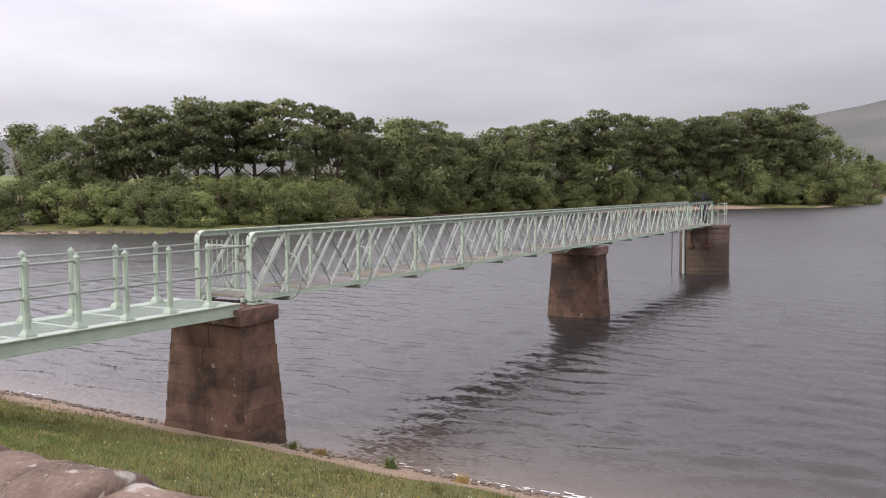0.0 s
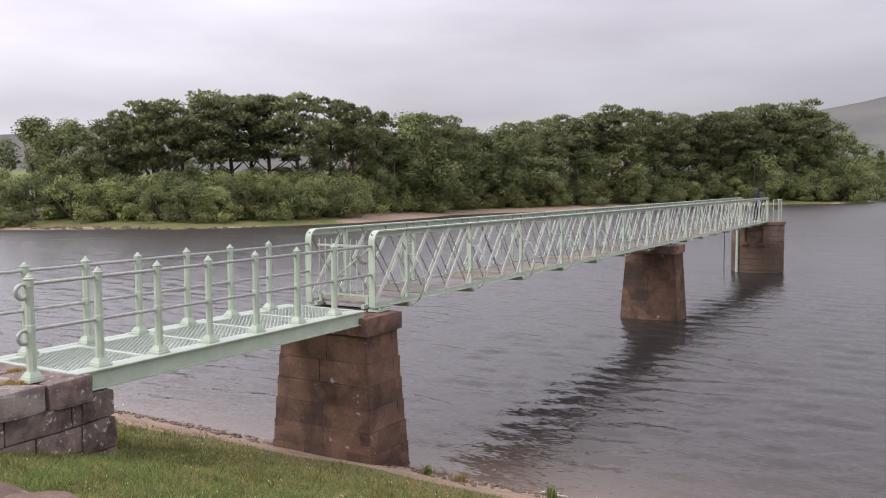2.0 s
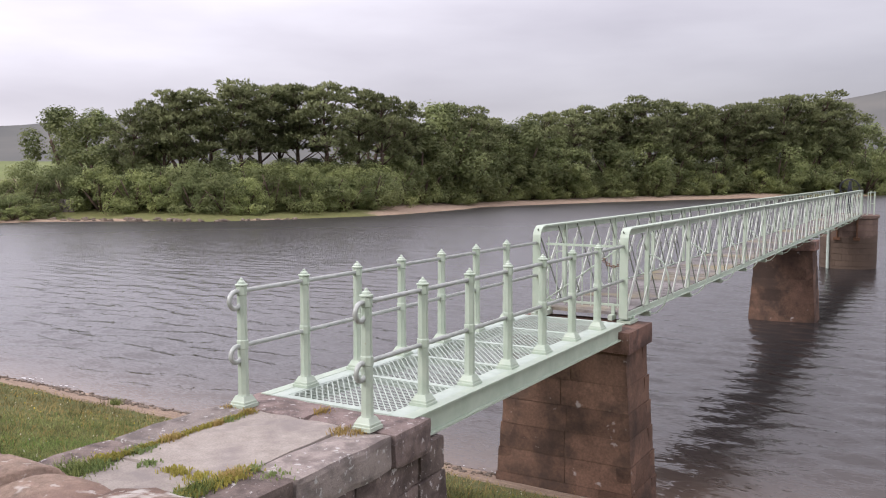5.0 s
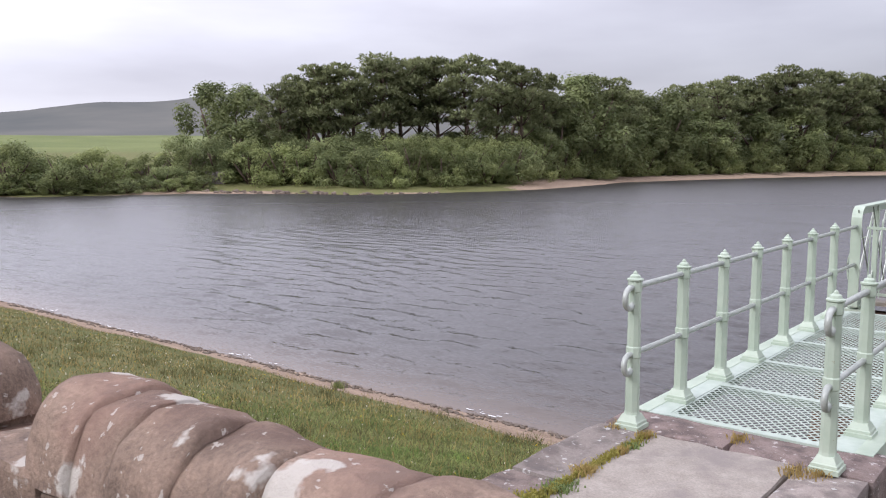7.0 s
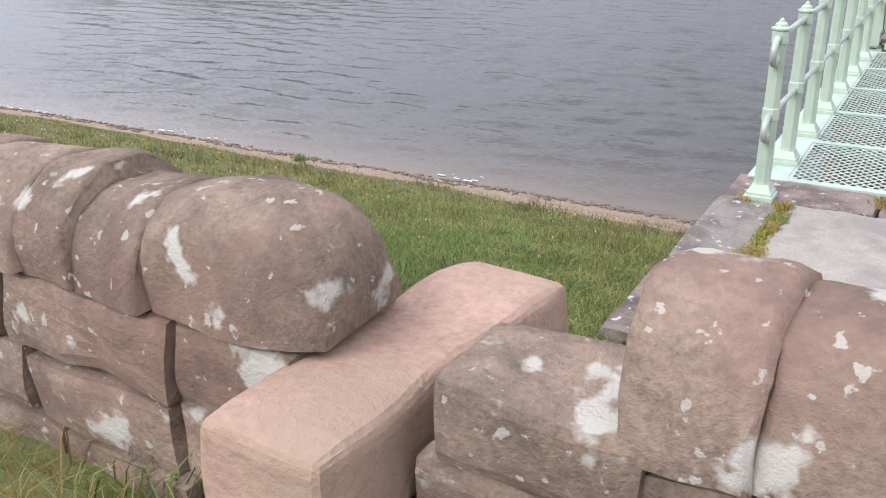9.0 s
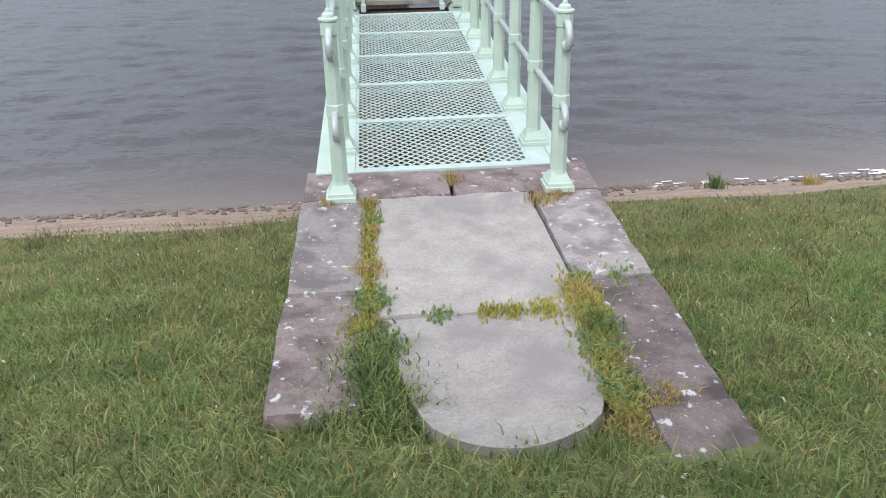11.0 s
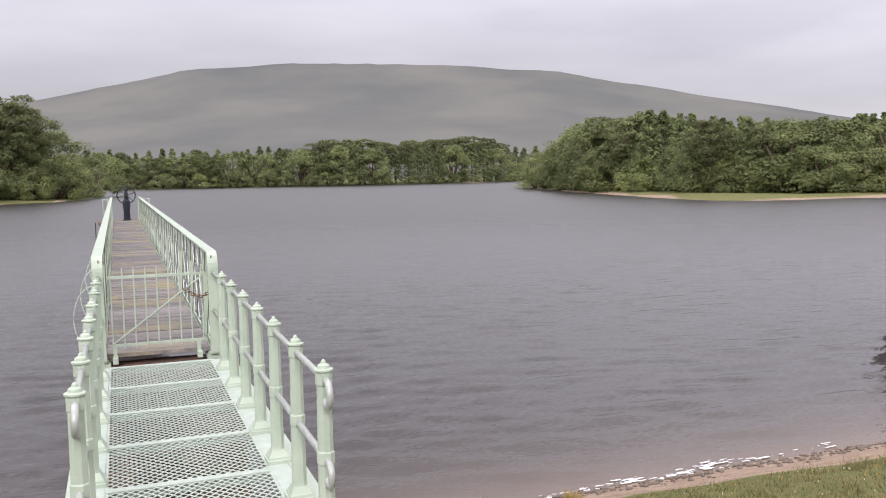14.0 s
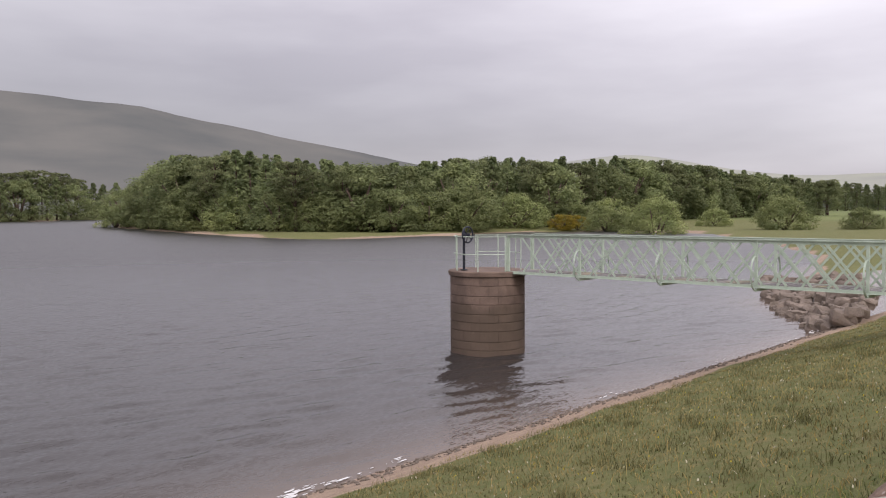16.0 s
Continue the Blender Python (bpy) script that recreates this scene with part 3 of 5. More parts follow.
def post_parts(parent, x, y):
    s = Solid()
    s.lathe([(0.060, 0.055), (0.056, 0.09), (0.050, 0.12), (0.047, 0.5), (0.052, 0.508), (0.052, 0.575), (0.046, 0.583), (0.043, 0.96), (0.049, 0.968), (0.049, 1.035), (0.044, 1.042)], 8, turn=math.pi / 8)
    shaft = part("post", s, PAINT, parent, at=pose(x, y, 0))
    base = Solid()
    w = 0.088
    base.lathe([(w * 1.41, 0.0), (w * 1.41, 0.03), (w * 1.25, 0.034), (w * 1.22, 0.052), (0.098, 0.058), (0.07, 0.10)], 4, turn=math.pi / 4)
    part("base", base, PAINT, shaft)
    cap = Solid().lathe([(0.05, 1.040), (0.056, 1.046), (0.056, 1.056), (0.038, 1.062), (0.034, 1.078), (0.016, 1.090), (0.015, 1.098), (0.008, 1.108), (0.002, 1.112)], 12)
    part("finial", cap, PAINT, shaft, smooth=False)
    return shaft


def scroll(x, z, size):
    """A handrail end that curls over and down."""
    pts = []
    for k in range(13):
        a = radians(90 + k * 21)
        pts.append((x, -0.075 + math.cos(a) * size * (1 - k * 0.018), z - size + math.sin(a) * size * (1 - k * 0.018)))
    return pts[::-1]


def railing(side, label):
    x = side * HALF
    r = thing("railing", label, "railing", "walkway railings")
    first = None
    for y in POST_Y:
        if first is None:
            first = post_parts(r, x, y)
        else:
            twin = part("post", first.data, None, r, at=pose(x, y, 0))
            for child in first.children:
                part(child.name.split(".")[0], child.data, None, twin)
    for z, size in ((1.0, 0.078), (0.53, 0.072)):
        s = Solid().tube(scroll(x, z, size) + [(x, 0, z), (x, 6.02, z)], 0.021, 8)
        part("rail", s, RAILPAINT, r, "worn grey-green handrail tube", smooth=True)
    return r


railing(-1, "pale green cast iron railing with scrolled rail ends")
railing(1, "pale green cast iron railing with scrolled rail ends")


# ---- lattice footbridges ----
def bar(s, p, q, w, th, out):
    """A flat bar from p to q in a plane x = const; w wide, th thick."""
    p, q = Vector(p), Vector(q)
    t = (q - p).normalized()
    side = t.cross(Vector((1, 0, 0))).normalized()
    o = Vector((out, 0, 0))
    v = [e + side * a + o + Vector((b2, 0, 0)) for e in (p, q) for a, b2 in ((-w, -th), (w, -th), (w, th), (-w, th))]
    s.add(v, [(0, 1, 5, 4), (1, 2, 6, 5), (2, 3, 7, 6), (3, 0, 4, 7), (0, 3, 2, 1), (4, 5, 6, 7)])


def footbridge(label, y0, y1, bay, dense, at):
    fb = thing("lattice_footbridge", label, "footbridge", "lattice footbridges", at=at)
    top, low = 1.235, 0.05
    n_bays = max(1, round((y1 - y0 - 1.1) / bay))
    step = (y1 - y0 - 1.1) / n_bays
    for side in (-1, 1):
        x = side * 0.655
        frame_path = [(x, y0, 0.0)] + [(x, y0 + 0.17 - 0.17 * math.cos(radians(a)), top - 0.17 + 0.17 * math.sin(radians(a))) for a in range(0, 91, 15)]
        end_path = [(x, y1 - (y - y0), z) for _, y, z in frame_path][::-1]
        chord = Solid().sweep(frame_path + end_path, [(-0.06, -0.012), (0.06, -0.012), (0.06, 0.012), (-0.06, 0.012)])
        part("top_chord", chord, PAINT, fb)
        web = Solid().box(x - 0.008, x + 0.008, y0 + 0.12, y1 - 0.12, top - 0.095, top - 0.014)
        part("top_web", web, PAINT, fb)
        lower = Solid().box(x - 0.008, x + 0.008, y0, y1, low - 0.058, low + 0.012)
        lower.box(x - 0.05, x + 0.05, y0, y1, low - 0.068, low - 0.059)
        part("bottom_chord", lower, PAINT, fb)
        k, y = 0, y0 + 0.08
        lean = 0.9 if not dense else 0.95
        pitch = 0.76 if not dense else 0.62
        mesh_a = mesh_b = None
        while y + lean < y1 - 0.02:
            if mesh_a is None:
                sa, sb = Solid(), Solid()
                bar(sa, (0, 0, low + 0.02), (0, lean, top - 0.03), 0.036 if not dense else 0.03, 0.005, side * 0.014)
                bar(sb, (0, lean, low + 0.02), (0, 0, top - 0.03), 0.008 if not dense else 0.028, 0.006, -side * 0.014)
                mesh_a, mesh_b = sa.mesh("lattice_bar", PAINT if dense else BARPAINT), sb.mesh("tie_bar", PAINT if dense else SHADEPAINT)
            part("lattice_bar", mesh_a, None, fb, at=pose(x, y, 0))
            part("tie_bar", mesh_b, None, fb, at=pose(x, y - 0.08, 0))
            k += 1
            y = y0 + 0.08 + k * pitch
        up_mesh = None
        for k in range(n_bays + 1):
            if up_mesh is None:
                s = Solid().box(-0.03, 0.03, -0.035, 0.035, low, top - 0.02)
                up_mesh = s.mesh("upright", PAINT)
                # knee brace bowing outwards below the deck
                arc = [(side * (0.03 + 0.30 * math.sin(radians(a)) ** 0.9), 0.0, 0.36 + 0.44 * math.cos(radians(a))) for a in range(0, 181, 12)]
                knee_mesh = Solid().sweep(arc, [(-0.022, -0.006), (0.022, -0.006), (0.022, 0.006), (-0.022, 0.006)]).mesh("knee_brace", PAINT)
                beam_mesh = Solid().box(-0.72, 0.72, -0.04, 0.04, low - 0.16, low - 0.09).mesh("cross_beam", PAINT)
            yy = y0 + 1.05 + k * step
            part("upright", up_mesh, None, fb, at=pose(x, yy, 0))
            if k < n_bays or not dense:
                part("knee_brace", knee_mesh, None, fb, at=pose(x, yy, 0))
            if side == 1:
                part("cross_beam", beam_mesh, None, fb, at=pose(0, yy, 0))
    y, k = y0 + 0.22, 0
    plank_mesh = [Solid().pebble((1.2, 0.148, 0.05), 0.2, 0.006, q, 2).mesh("plank", PLANK) for q in range(4)]
    while y < y1 - 0.1:
        part("plank", plank_mesh[k % 4], None, fb, at=pose(random.uniform(-0.012, 0.012), y, low - 0.018 + random.uniform(-0.004, 0.004), 0, 0, random.uniform(-0.4, 0.4)))
        y += 0.16 if not dense else 0.2
        k += 1
    for side in (-1, 1):
        pad = Solid().box(side * 0.655 - 0.1, side * 0.655 + 0.1, y0 + 0.02, y0 + 0.34, -0.08, -0.04)
        for q in (-0.06, 0.06):
            pad.lathe([(0.022, -0.04), (0.022, 0.0)], 6, (side * 0.655 + q, y0 + 0.10))
            pad.lathe([(0.022, -0.04), (0.022, 0.0)], 6, (side * 0.655 + q, y0 + 0.26))
        part("bearing", pad, PAINT, fb)
    return fb


footbridge("long pale green lattice footbridge with weathered plank deck", 6.02, 41.6, 2.28, False, pose(0, 0, 0))
footbridge("pale green lattice footbridge reaching the valve tower", 0.0, 14.6, 2.75, True, pose(22.25, -2.4, 0))

# gate across the footbridge
gate = thing("gate", "pale green iron bar gate held by a rusty chain", "gate", at=pose(0, 6.14, 0))
for z in (0.16, 0.98):
    part("rail", Solid().box(-0.56, 0.57, -0.012, 0.012, z - 0.016, z + 0.016), PAINT, gate)
for k in range(9):
    xk = -0.52 + k * 0.131
    part("bar", Solid().tube([(xk, 0, 0.12), (xk, 0, 1.06), (xk, 0, 1.10)], [0.009, 0.009, 0.002], 6), PAINT, gate)
part("brace", Solid().tube([(-0.52, -0.02, 0.18), (0.53, -0.02, 0.95)], 0.011, 6), PAINT, gate)
for sx in (-0.5, 0.47):
    foot = Solid().box(sx - 0.03, sx + 0.03, -0.14, 0.05, -0.04, 0.03).box(sx - 0.022, sx + 0.022, -0.02, 0.02, 0.03, 0.16)
    part("foot", foot, PAINT, gate)
chain = thing("chain", "rusty chain looped round the gate post", "chain")
for k in range(9):
    t = k / 8
    p = Vector((0.33 + 0.34 * t, 6.08 - 0.05 * math.sin(t * 3.1), 0.80 - 0.09 * math.sin(t * math.pi)))
    ring = [(p.x + 0.03 * math.cos(a), p.y + (0.014 if k % 2 else 0) * math.sin(a), p.z + (0.0 if k % 2 else 0.016) * math.sin(a)) for a in (math.pi * 2 * j / 8 for j in range(9))]
    part("link", Solid().tube(ring, 0.007, 5), RUST, chain)


def hand_wheel(label, at, height, radius, upright):
    """A valve headstock with its spoked wheel."""
    v = thing("valve_headstock", label, "valve wheel", "valve headstocks", at=at)
    if upright:
        col = Solid().lathe([(0.22, 0), (0.22, 0.05), (0.17, 0.07), (0.15, 0.5), (0.17, 0.55), (0.19, height - 0.32), (0.2, height - 0.3), (0.12, height - 0.2), (0.06, height + 0.35), (0.02, height + 0.36)], 8)
        for a in range(4):
            ca, sa = math.cos(a * math.pi / 2 + 0.78), math.sin(a * math.pi / 2 + 0.78)
            col.box(0.17 * ca - 0.025, 0.17 * ca + 0.025, 0.17 * sa - 0.025, 0.17 * sa + 0.025, 0.02, height - 0.3)
    else:
        col = Solid().lathe([(0.12, 0), (0.12, 0.03), (0.045, 0.05), (0.04, height - 0.05), (0.06, height), (0.03, height + 0.22)], 8)
    part("column", col, IRON, v, smooth=False)
    ring = [(radius * math.cos(a), -0.16, height + 0.02 + radius * math.sin(a)) for a in (2 * math.pi * j / 28 for j in range(29))]
    wheel = part("wheel", Solid().tube(ring, 0.026, 8), IRON, v, smooth=True)
    for k in range(6):
        a = k * math.pi / 3 + 0.3
        part("spoke", Solid().tube([(0, -0.16, height + 0.02), (radius * math.cos(a), -0.16, height + 0.02 + radius * math.sin(a))], 0.016, 6), IRON, wheel)
    part("hub", Solid().tube([(0, -0.22, height + 0.02), (0, 0.02, height + 0.02)], 0.05, 10), IRON, v)
    return v


hand_wheel("black iron valve wheel on a squat pedestal", pose(0.06, 42.1, 0.03), 1.28, 0.44, True)
hand_wheel("black iron valve wheel on a thin standard", pose(21.0, 13.55, 0.06), 1.15, 0.26, False)


# ---- stone piers and valve towers ----
def course_ring(x0, x1, y0, y1, x0b, x1b, y0b, y1b, z0, z1, parent, seed, mat, lengths):
    """One course of dressed blocks round a tapered pier."""
    rr = random.Random(seed)
    for axis, sign in (("x", -1), ("x", 1), ("y", -1), ("y", 1)):
        lo, hi = ((y0 + y0b) / 2, (y1 + y1b) / 2) if axis == "x" else ((x0 + x0b) / 2, (x1 + x1b) / 2)
        cuts = [lo]
        while hi - cuts[-1] > lengths * 1.5:
            cuts.append(cuts[-1] + lengths * rr.uniform(0.8, 1.25))
        cuts.append(hi)
        for a, b2 in zip(cuts, cuts[1:]):
            depth = 0.2
            size = (depth, b2 - a - 0.005, z1 - z0 - 0.005) if axis == "x" else (b2 - a - 0.005, depth, z1 - z0 - 0.005)
            s = Solid().pebble(size, 0.05, 0.009, rr.random() * 50, 3, 3.0)
            off = rr.uniform(-0.003, 0.003)
            mid = (a + b2) / 2
            tilt_x = math.degrees(math.atan2((x1b - x1), (z1 - z0)))
            tilt_y = math.degrees(math.atan2((y1b - y1), (z1 - z0)))
            zc = (z0 + z1) / 2
            if axis == "x":
                xc = ((x1 + x1b) / 2 + off - depth / 2) if sign > 0 else ((x0 + x0b) / 2 - off + depth / 2)
                m = pose(xc, mid, zc, 0, sign * tilt_x, 0)
            else:
                yc = ((y1 + y1b) / 2 + off - depth / 2) if sign > 0 else ((y0 + y0b) / 2 - off + depth / 2)
                m = pose(mid, yc, zc, -sign * tilt_y, 0, 0)
            part("stone_block", s, mat, parent, at=m)


def pier(label, cx, cy, hx, hy, grow, z_top, z_low, seed):
    p = thing("stone_pier", label, "bridge pier", "stone bridge piers", at=pose(cx, cy, z_low))
    total = z_top - z_low
    cap = Solid().pebble((2 * hx + 0.14, 2 * hy + 0.14, 0.3), 0.14, 0.015, seed, 4, 2.0)
    part("cap_stone", cap, CAPSTONE, p, "red sandstone cap mottled with lichen", at=pose(0, 0, total - 0.15))
    zs = [0.0]
    while zs[-1] < total - 0.31:
        zs.append(min(zs[-1] + 0.36, total - 0.3))
    if zs[-1] - zs[-2] < 0.12:
        zs.pop(-2)

    def at_h(z):
        k = 1 - z / (total - 0.3)
        return hx + grow * k, hy + grow * 0.6 * k

    core = Solid()
    (a0, b0), (a1, b1) = at_h(0), at_h(total - 0.3)
    a0, b0, a1, b1 = a0 - 0.011, b0 - 0.011, a1 - 0.011, b1 - 0.011
    core.add([(-a0, -b0, 0), (a0, -b0, 0), (a0, b0, 0), (-a0, b0, 0), (-a1, -b1, total - 0.3), (a1, -b1, total - 0.3), (a1, b1, total - 0.3), (-a1, b1, total - 0.3)],
             [(3, 2, 1, 0), (4, 5, 6, 7), (0, 1, 5, 4), (1, 2, 6, 5), (2, 3, 7, 6), (3, 0, 4, 7)])
    part("core", core, PIERSTONE, p)
    for i, (z0, z1) in enumerate(zip(zs, zs[1:])):
        (a0, b0), (a1, b1) = at_h(z0), at_h(z1)
        course_ring(-a0, a0, -b0, b0, -a1, a1, -b1, b1, z0, z1, p, seed * 31 + i, PIERSTONE, 0.85)
    return p


pier("tapered red sandstone pier on the sandy shore", 0.0, 5.98, 0.86, 0.44, 0.2, -0.09, -3.0, 3)
pier("tapered red sandstone pier standing in the lake", -0.05, 24.0, 0.86, 0.5, 0.24, -0.1, -4.2, 5)


def round_tower(label, cx, cy, radius, z_top, z_low, seed):
    t = thing("valve_tower", label, "valve tower", "round valve towers", at=pose(cx, cy, z_low))
    total = z_top - z_low
    part("core", Solid().lathe([(radius - 0.03, 0), (radius - 0.03, total - 0.1)], 40), TOWERSTONE, t)
    rim = Solid().lathe([(radius - 0.02, total - 0.17), (radius + 0.06, total - 0.16), (radius + 0.07, total - 0.03), (radius + 0.04, total), (0.05, total)], 40)
    part("rim", rim, TOWERSTONE, t)
    rr = random.Random(seed)
    z, row = total - 0.18, 0
    while z > total - 3.4:
        h = rr.uniform(0.26, 0.34)
        count = 13
        arc = 2 * math.pi / count
        s = Solid()
        verts, faces, k = [], [], 5
        for layer, (r, zz) in enumerate(((radius - 0.06, 0.006), (radius - 0.006, 0.006), (radius + 0.002, 0.02), (radius + 0.002, h - 0.02), (radius - 0.006, h - 0.006), (radius - 0.06, h - 0.006))):
            for q in range(k):
                a = -arc / 2 + 0.005 + (arc - 0.01) * q / (k - 1)
                verts.append((r * math.cos(a), r * math.sin(a), zz))
        for i in range(5):
            for q in range(k - 1):
                faces.append((i * k + q, i * k + q + 1, (i + 1) * k + q + 1, (i + 1) * k + q))
        s.add(verts, faces)
        me = s.mesh("stone_block", TOWERSTONE)
        for c2 in range(count):
            part("stone_block", me, None, t, at=pose(0, 0, z - h, 0, 0, math.degrees(arc) * (c2 + 0.5 * (row % 2))))
        z -= h
        row += 1
    return t


round_tower("round weathered stone valve tower standing in the lake", 21.85, 13.25, 1.24, 0.05, -4.6, 8)
round_tower("round stone valve tower at the end of the footbridge", 0.05, 42.4, 1.32, 0.0, -4.6, 9)

# fittings on the towers
pipe = thing("vent_pipe", "pale painted pipe fixed to the valve tower", "pipe")
part("pipe", Solid().tube([(-0.75, 41.15, -3.4), (-0.75, 41.15, 0.02)], 0.07, 8), DECKPAINT, pipe)
for px in (-0.35, 0.55):
    stay = thing("wall_bracket", "rusty iron stay on the valve tower wall", "bracket", "tower stays")
    part("rod", Solid().tube([(px, 41.06, -0.05), (px, 41.06, -1.1)], 0.05, 6), RUST, stay)
    part("shoe", Solid().pebble((0.32, 0.14, 0.16), 0.4, 0.01, px, 3, at=(px, 41.03, -1.15)), RUST, stay)
gauge = thing("gauge_rod", "thin dark rod standing in the water", "rod")
part("rod", Solid().tube([(-1.45, 41.4, -3.4), (-1.45, 41.4, 0.0)], 0.022, 6), IRON, gauge)


def tower_rail(label, cx, cy, z, a0, a1, radius, mat):
    r = thing("guard_rail", label, "railing", "tower guard rails", at=pose(cx, cy, z))
    for k in range(4):
        a = radians(a0 + (a1 - a0) * k / 3)
        part("stanchion", Solid().tube([(radius * math.cos(a), radius * math.sin(a), 0), (radius * math.cos(a), radius * math.sin(a), 1.16)], 0.02, 6), mat, r)
    for h in (0.55, 1.12):
        pts = [(radius * math.cos(radians(a0 + (a1 - a0) * k / 18)), radius * math.sin(radians(a0 + (a1 - a0) * k / 18)), h) for k in range(19)]
        part("rail", Solid().tube(pts, 0.014, 6), mat, r)
    return r


tower_rail("pale green guard rail round the valve tower top", 0.05, 42.4, 0.0, -40, 40, 1.15, PAINT)
tower_rail("pale green guard rail round the valve tower top", 0.05, 42.4, 0.0, 140, 220, 1.15, PAINT)
tower_rail("pale green guard rail round the valve tower top", 21.85, 13.25, 0.05, 110, 250, 1.12, PAINT)
tower_rail("pale green guard rail round the valve tower top", 21.85, 13.25, 0.05, -60, 60, 1.12, PAINT)

# ---- stone abutment at the head of the walkway ----
abut = thing("abutment", "low sandstone abutment with paved top in the grass", "abutment", kind="structure", at=pose(0, 0, 0))
part("core", Solid().box(-0.80, 0.80, -2.0, 0.46, -1.3, -0.14), MORTAR, abut)


def slab(name, x0, x1, y0, y1, mat, z=0.0, thick=0.16, seed=1, parent=None, skew=0.0):
    s = Solid().pebble((x1 - x0, y1 - y0, thick), 0.22, 0.02, seed, 6, 4.5)
    return part(name, s, mat, parent or abut, at=pose((x0 + x1) / 2, (y0 + y1) / 2, z - thick / 2, 0, 0, skew))


slab("kerb_stone", -0.89, 0.02, 0.0, 0.49, RED_KERB, 0.0, 0.29, 1)
slab("kerb_stone", 0.03, 0.92, 0.0, 0.53, RED_KERB, -0.004, 0.29, 2)
slab("kerb_stone", -0.90, -0.50, -1.16, -0.01, SLAB, 0.003, 0.27, 3)
slab("kerb_stone", -0.91, -0.53, -2.1, -1.17, KERBSTONE, 0.0, 0.27, 4)
slab("kerb_stone", 0.49, 0.90, -1.14, -0.01, SLAB, -0.004, 0.28, 5)
slab("kerb_stone", 0.47, 0.89, -2.2, -1.15, KERBSTONE, -0.006, 0.26, 6)
slab("kerb_stone", 0.52, 0.86, -2.60, -2.22, KERBSTONE, 0.035, 0.2, 16)
slab("paving_slab", -0.485, 0.48, -1.41, -0.012, SLAB_PALE, -0.006, 0.14, 7)
# the front slab has a rounded, broken end
s = Solid()
rim = [(-0.43, -1.43), (0.44, -1.43)] + [(0.03 + 0.42 * math.cos(a) * (1.0 + 0.06 * math.sin(5 * a)), -1.84 + 0.60 * math.sin(a) * (1 + 0.025 * math.sin(3 * a + 1))) for a in (radians(-d) for d in range(8, 175, 9))]
k = len(rim)
s.add([(x, y, -0.01 + 0.17 * max(0, -2.05 - y)) for x, y in rim] + [(x * 1.01, y, -0.16) for x, y in rim], [tuple(range(k))[::-1]] + [(i, (i + 1) % k, (i + 1) % k + k, i + k) for i in range(k)])
part("paving_slab", s, SLAB_PALE, abut)
rr = random.Random(12)
for side in (-1, 1):
    for row in range(3):
        y = -2.0 + rr.uniform(0, 0.2)
        while y < 0.46:
            ln = rr.uniform(0.6, 1.0)
            y2 = min(y + ln, 0.48)
            if y2 - y > 0.1:
                part("stone_block", Solid().pebble((0.16, y2 - y - 0.015, 0.26), 0.14, 0.015, rr.random() * 90, 4, 5), KERBSTONE, abut, at=pose(side * (0.79 + rr.uniform(-0.015, 0.02)), (y + y2) / 2, -0.40 - row * 0.27))
            y = y2
for row in range(3):
    for k in range(4):
        part("stone_block", Solid().pebble((0.38, 0.16, 0.26), 0.25, 0.015, rr.random() * 90, 3, 5), SANDSTONE, abut, at=pose(-0.6 + 0.4 * k, 0.40, -0.40 - row * 0.27))

for row, (h, grow) in enumerate(((0.30, 0.0), (0.34, 0.02), (0.4, 0.03))):
    z = -0.215 - sum((0.30, 0.34, 0.4)[:row])
    for side in (-1, 1):
        part("bearing_block", Solid().pebble((0.86 + grow, 0.42 + grow, h - 0.012), 0.16, 0.02, 33 + row * 2 + side, 5, 4.5), KERBSTONE, abut, at=pose(side * 0.45, 0.60, z - h / 2, 0, 0, side))

# ---- the parapet wall with its stile ----
WALL_Y, BED_Z = -4.31, 1.15
wall = thing("parapet_wall", "old sandstone parapet wall with rounded coping stones", "wall", kind="structure")
part("core", Solid().box(-130, -0.62, WALL_Y - 0.135, WALL_Y + 0.135, 0.1, 1.14), MORTAR, wall)
part("core", Solid().box(0.03, 120, WALL_Y - 0.135, WALL_Y + 0.135, 0.1, 1.14), MORTAR, wall)
part("core", Solid().box(-0.62, 0.03, WALL_Y - 0.12, WALL_Y + 0.03, 0.1, 0.9), MORTAR, wall)
rr = random.Random(21)


def coping_stone(width, half, rise, seed, nose=0):
    """A slice of rounded coping, uneven, chipped and worn at its edges."""
    s = Solid()
    nx, na = 9, 17
    verts = []
    for i in range(nx):
        u = i / (nx - 1)
        x = (u - 0.5) * width
        pinch = 1 - 0.028 * (abs(u - 0.5) * 2) ** 10
        if nose and (u - 0.5) * nose > 0:
            pinch *= 1 - 0.6 * (abs(u - 0.5) * 2) ** 4.5
        for j in range(na):
            a = math.pi * j / (na - 1)
            flat = abs(math.cos(a)) ** 0.85 * math.copysign(1, math.cos(a))
            y, z = -flat * half * (0.55 + 0.45 * pinch), math.sin(a) ** 0.82 * rise * pinch
            p = Vector((x + seed * 3.7, y, z + seed))
            d = noise.noise_vector(p * 4.5) * 0.024 + noise.noise_vector(p * 13) * 0.010 + noise.noise_vector(p * 31) * 0.004
            verts.append((x + d.x * 0.7, y + d.y, z + d.z * (1 if 0 < j < na - 1 else 0)))
    faces = [(i * na + j, (i + 1) * na + j, (i + 1) * na + j + 1, i * na + j + 1) for i in range(nx - 1) for j in range(na - 1)]
    faces += [tuple(range(na)), tuple((nx - 1) * na + j for j in range(na))[::-1]]
    return s.add(verts, faces)


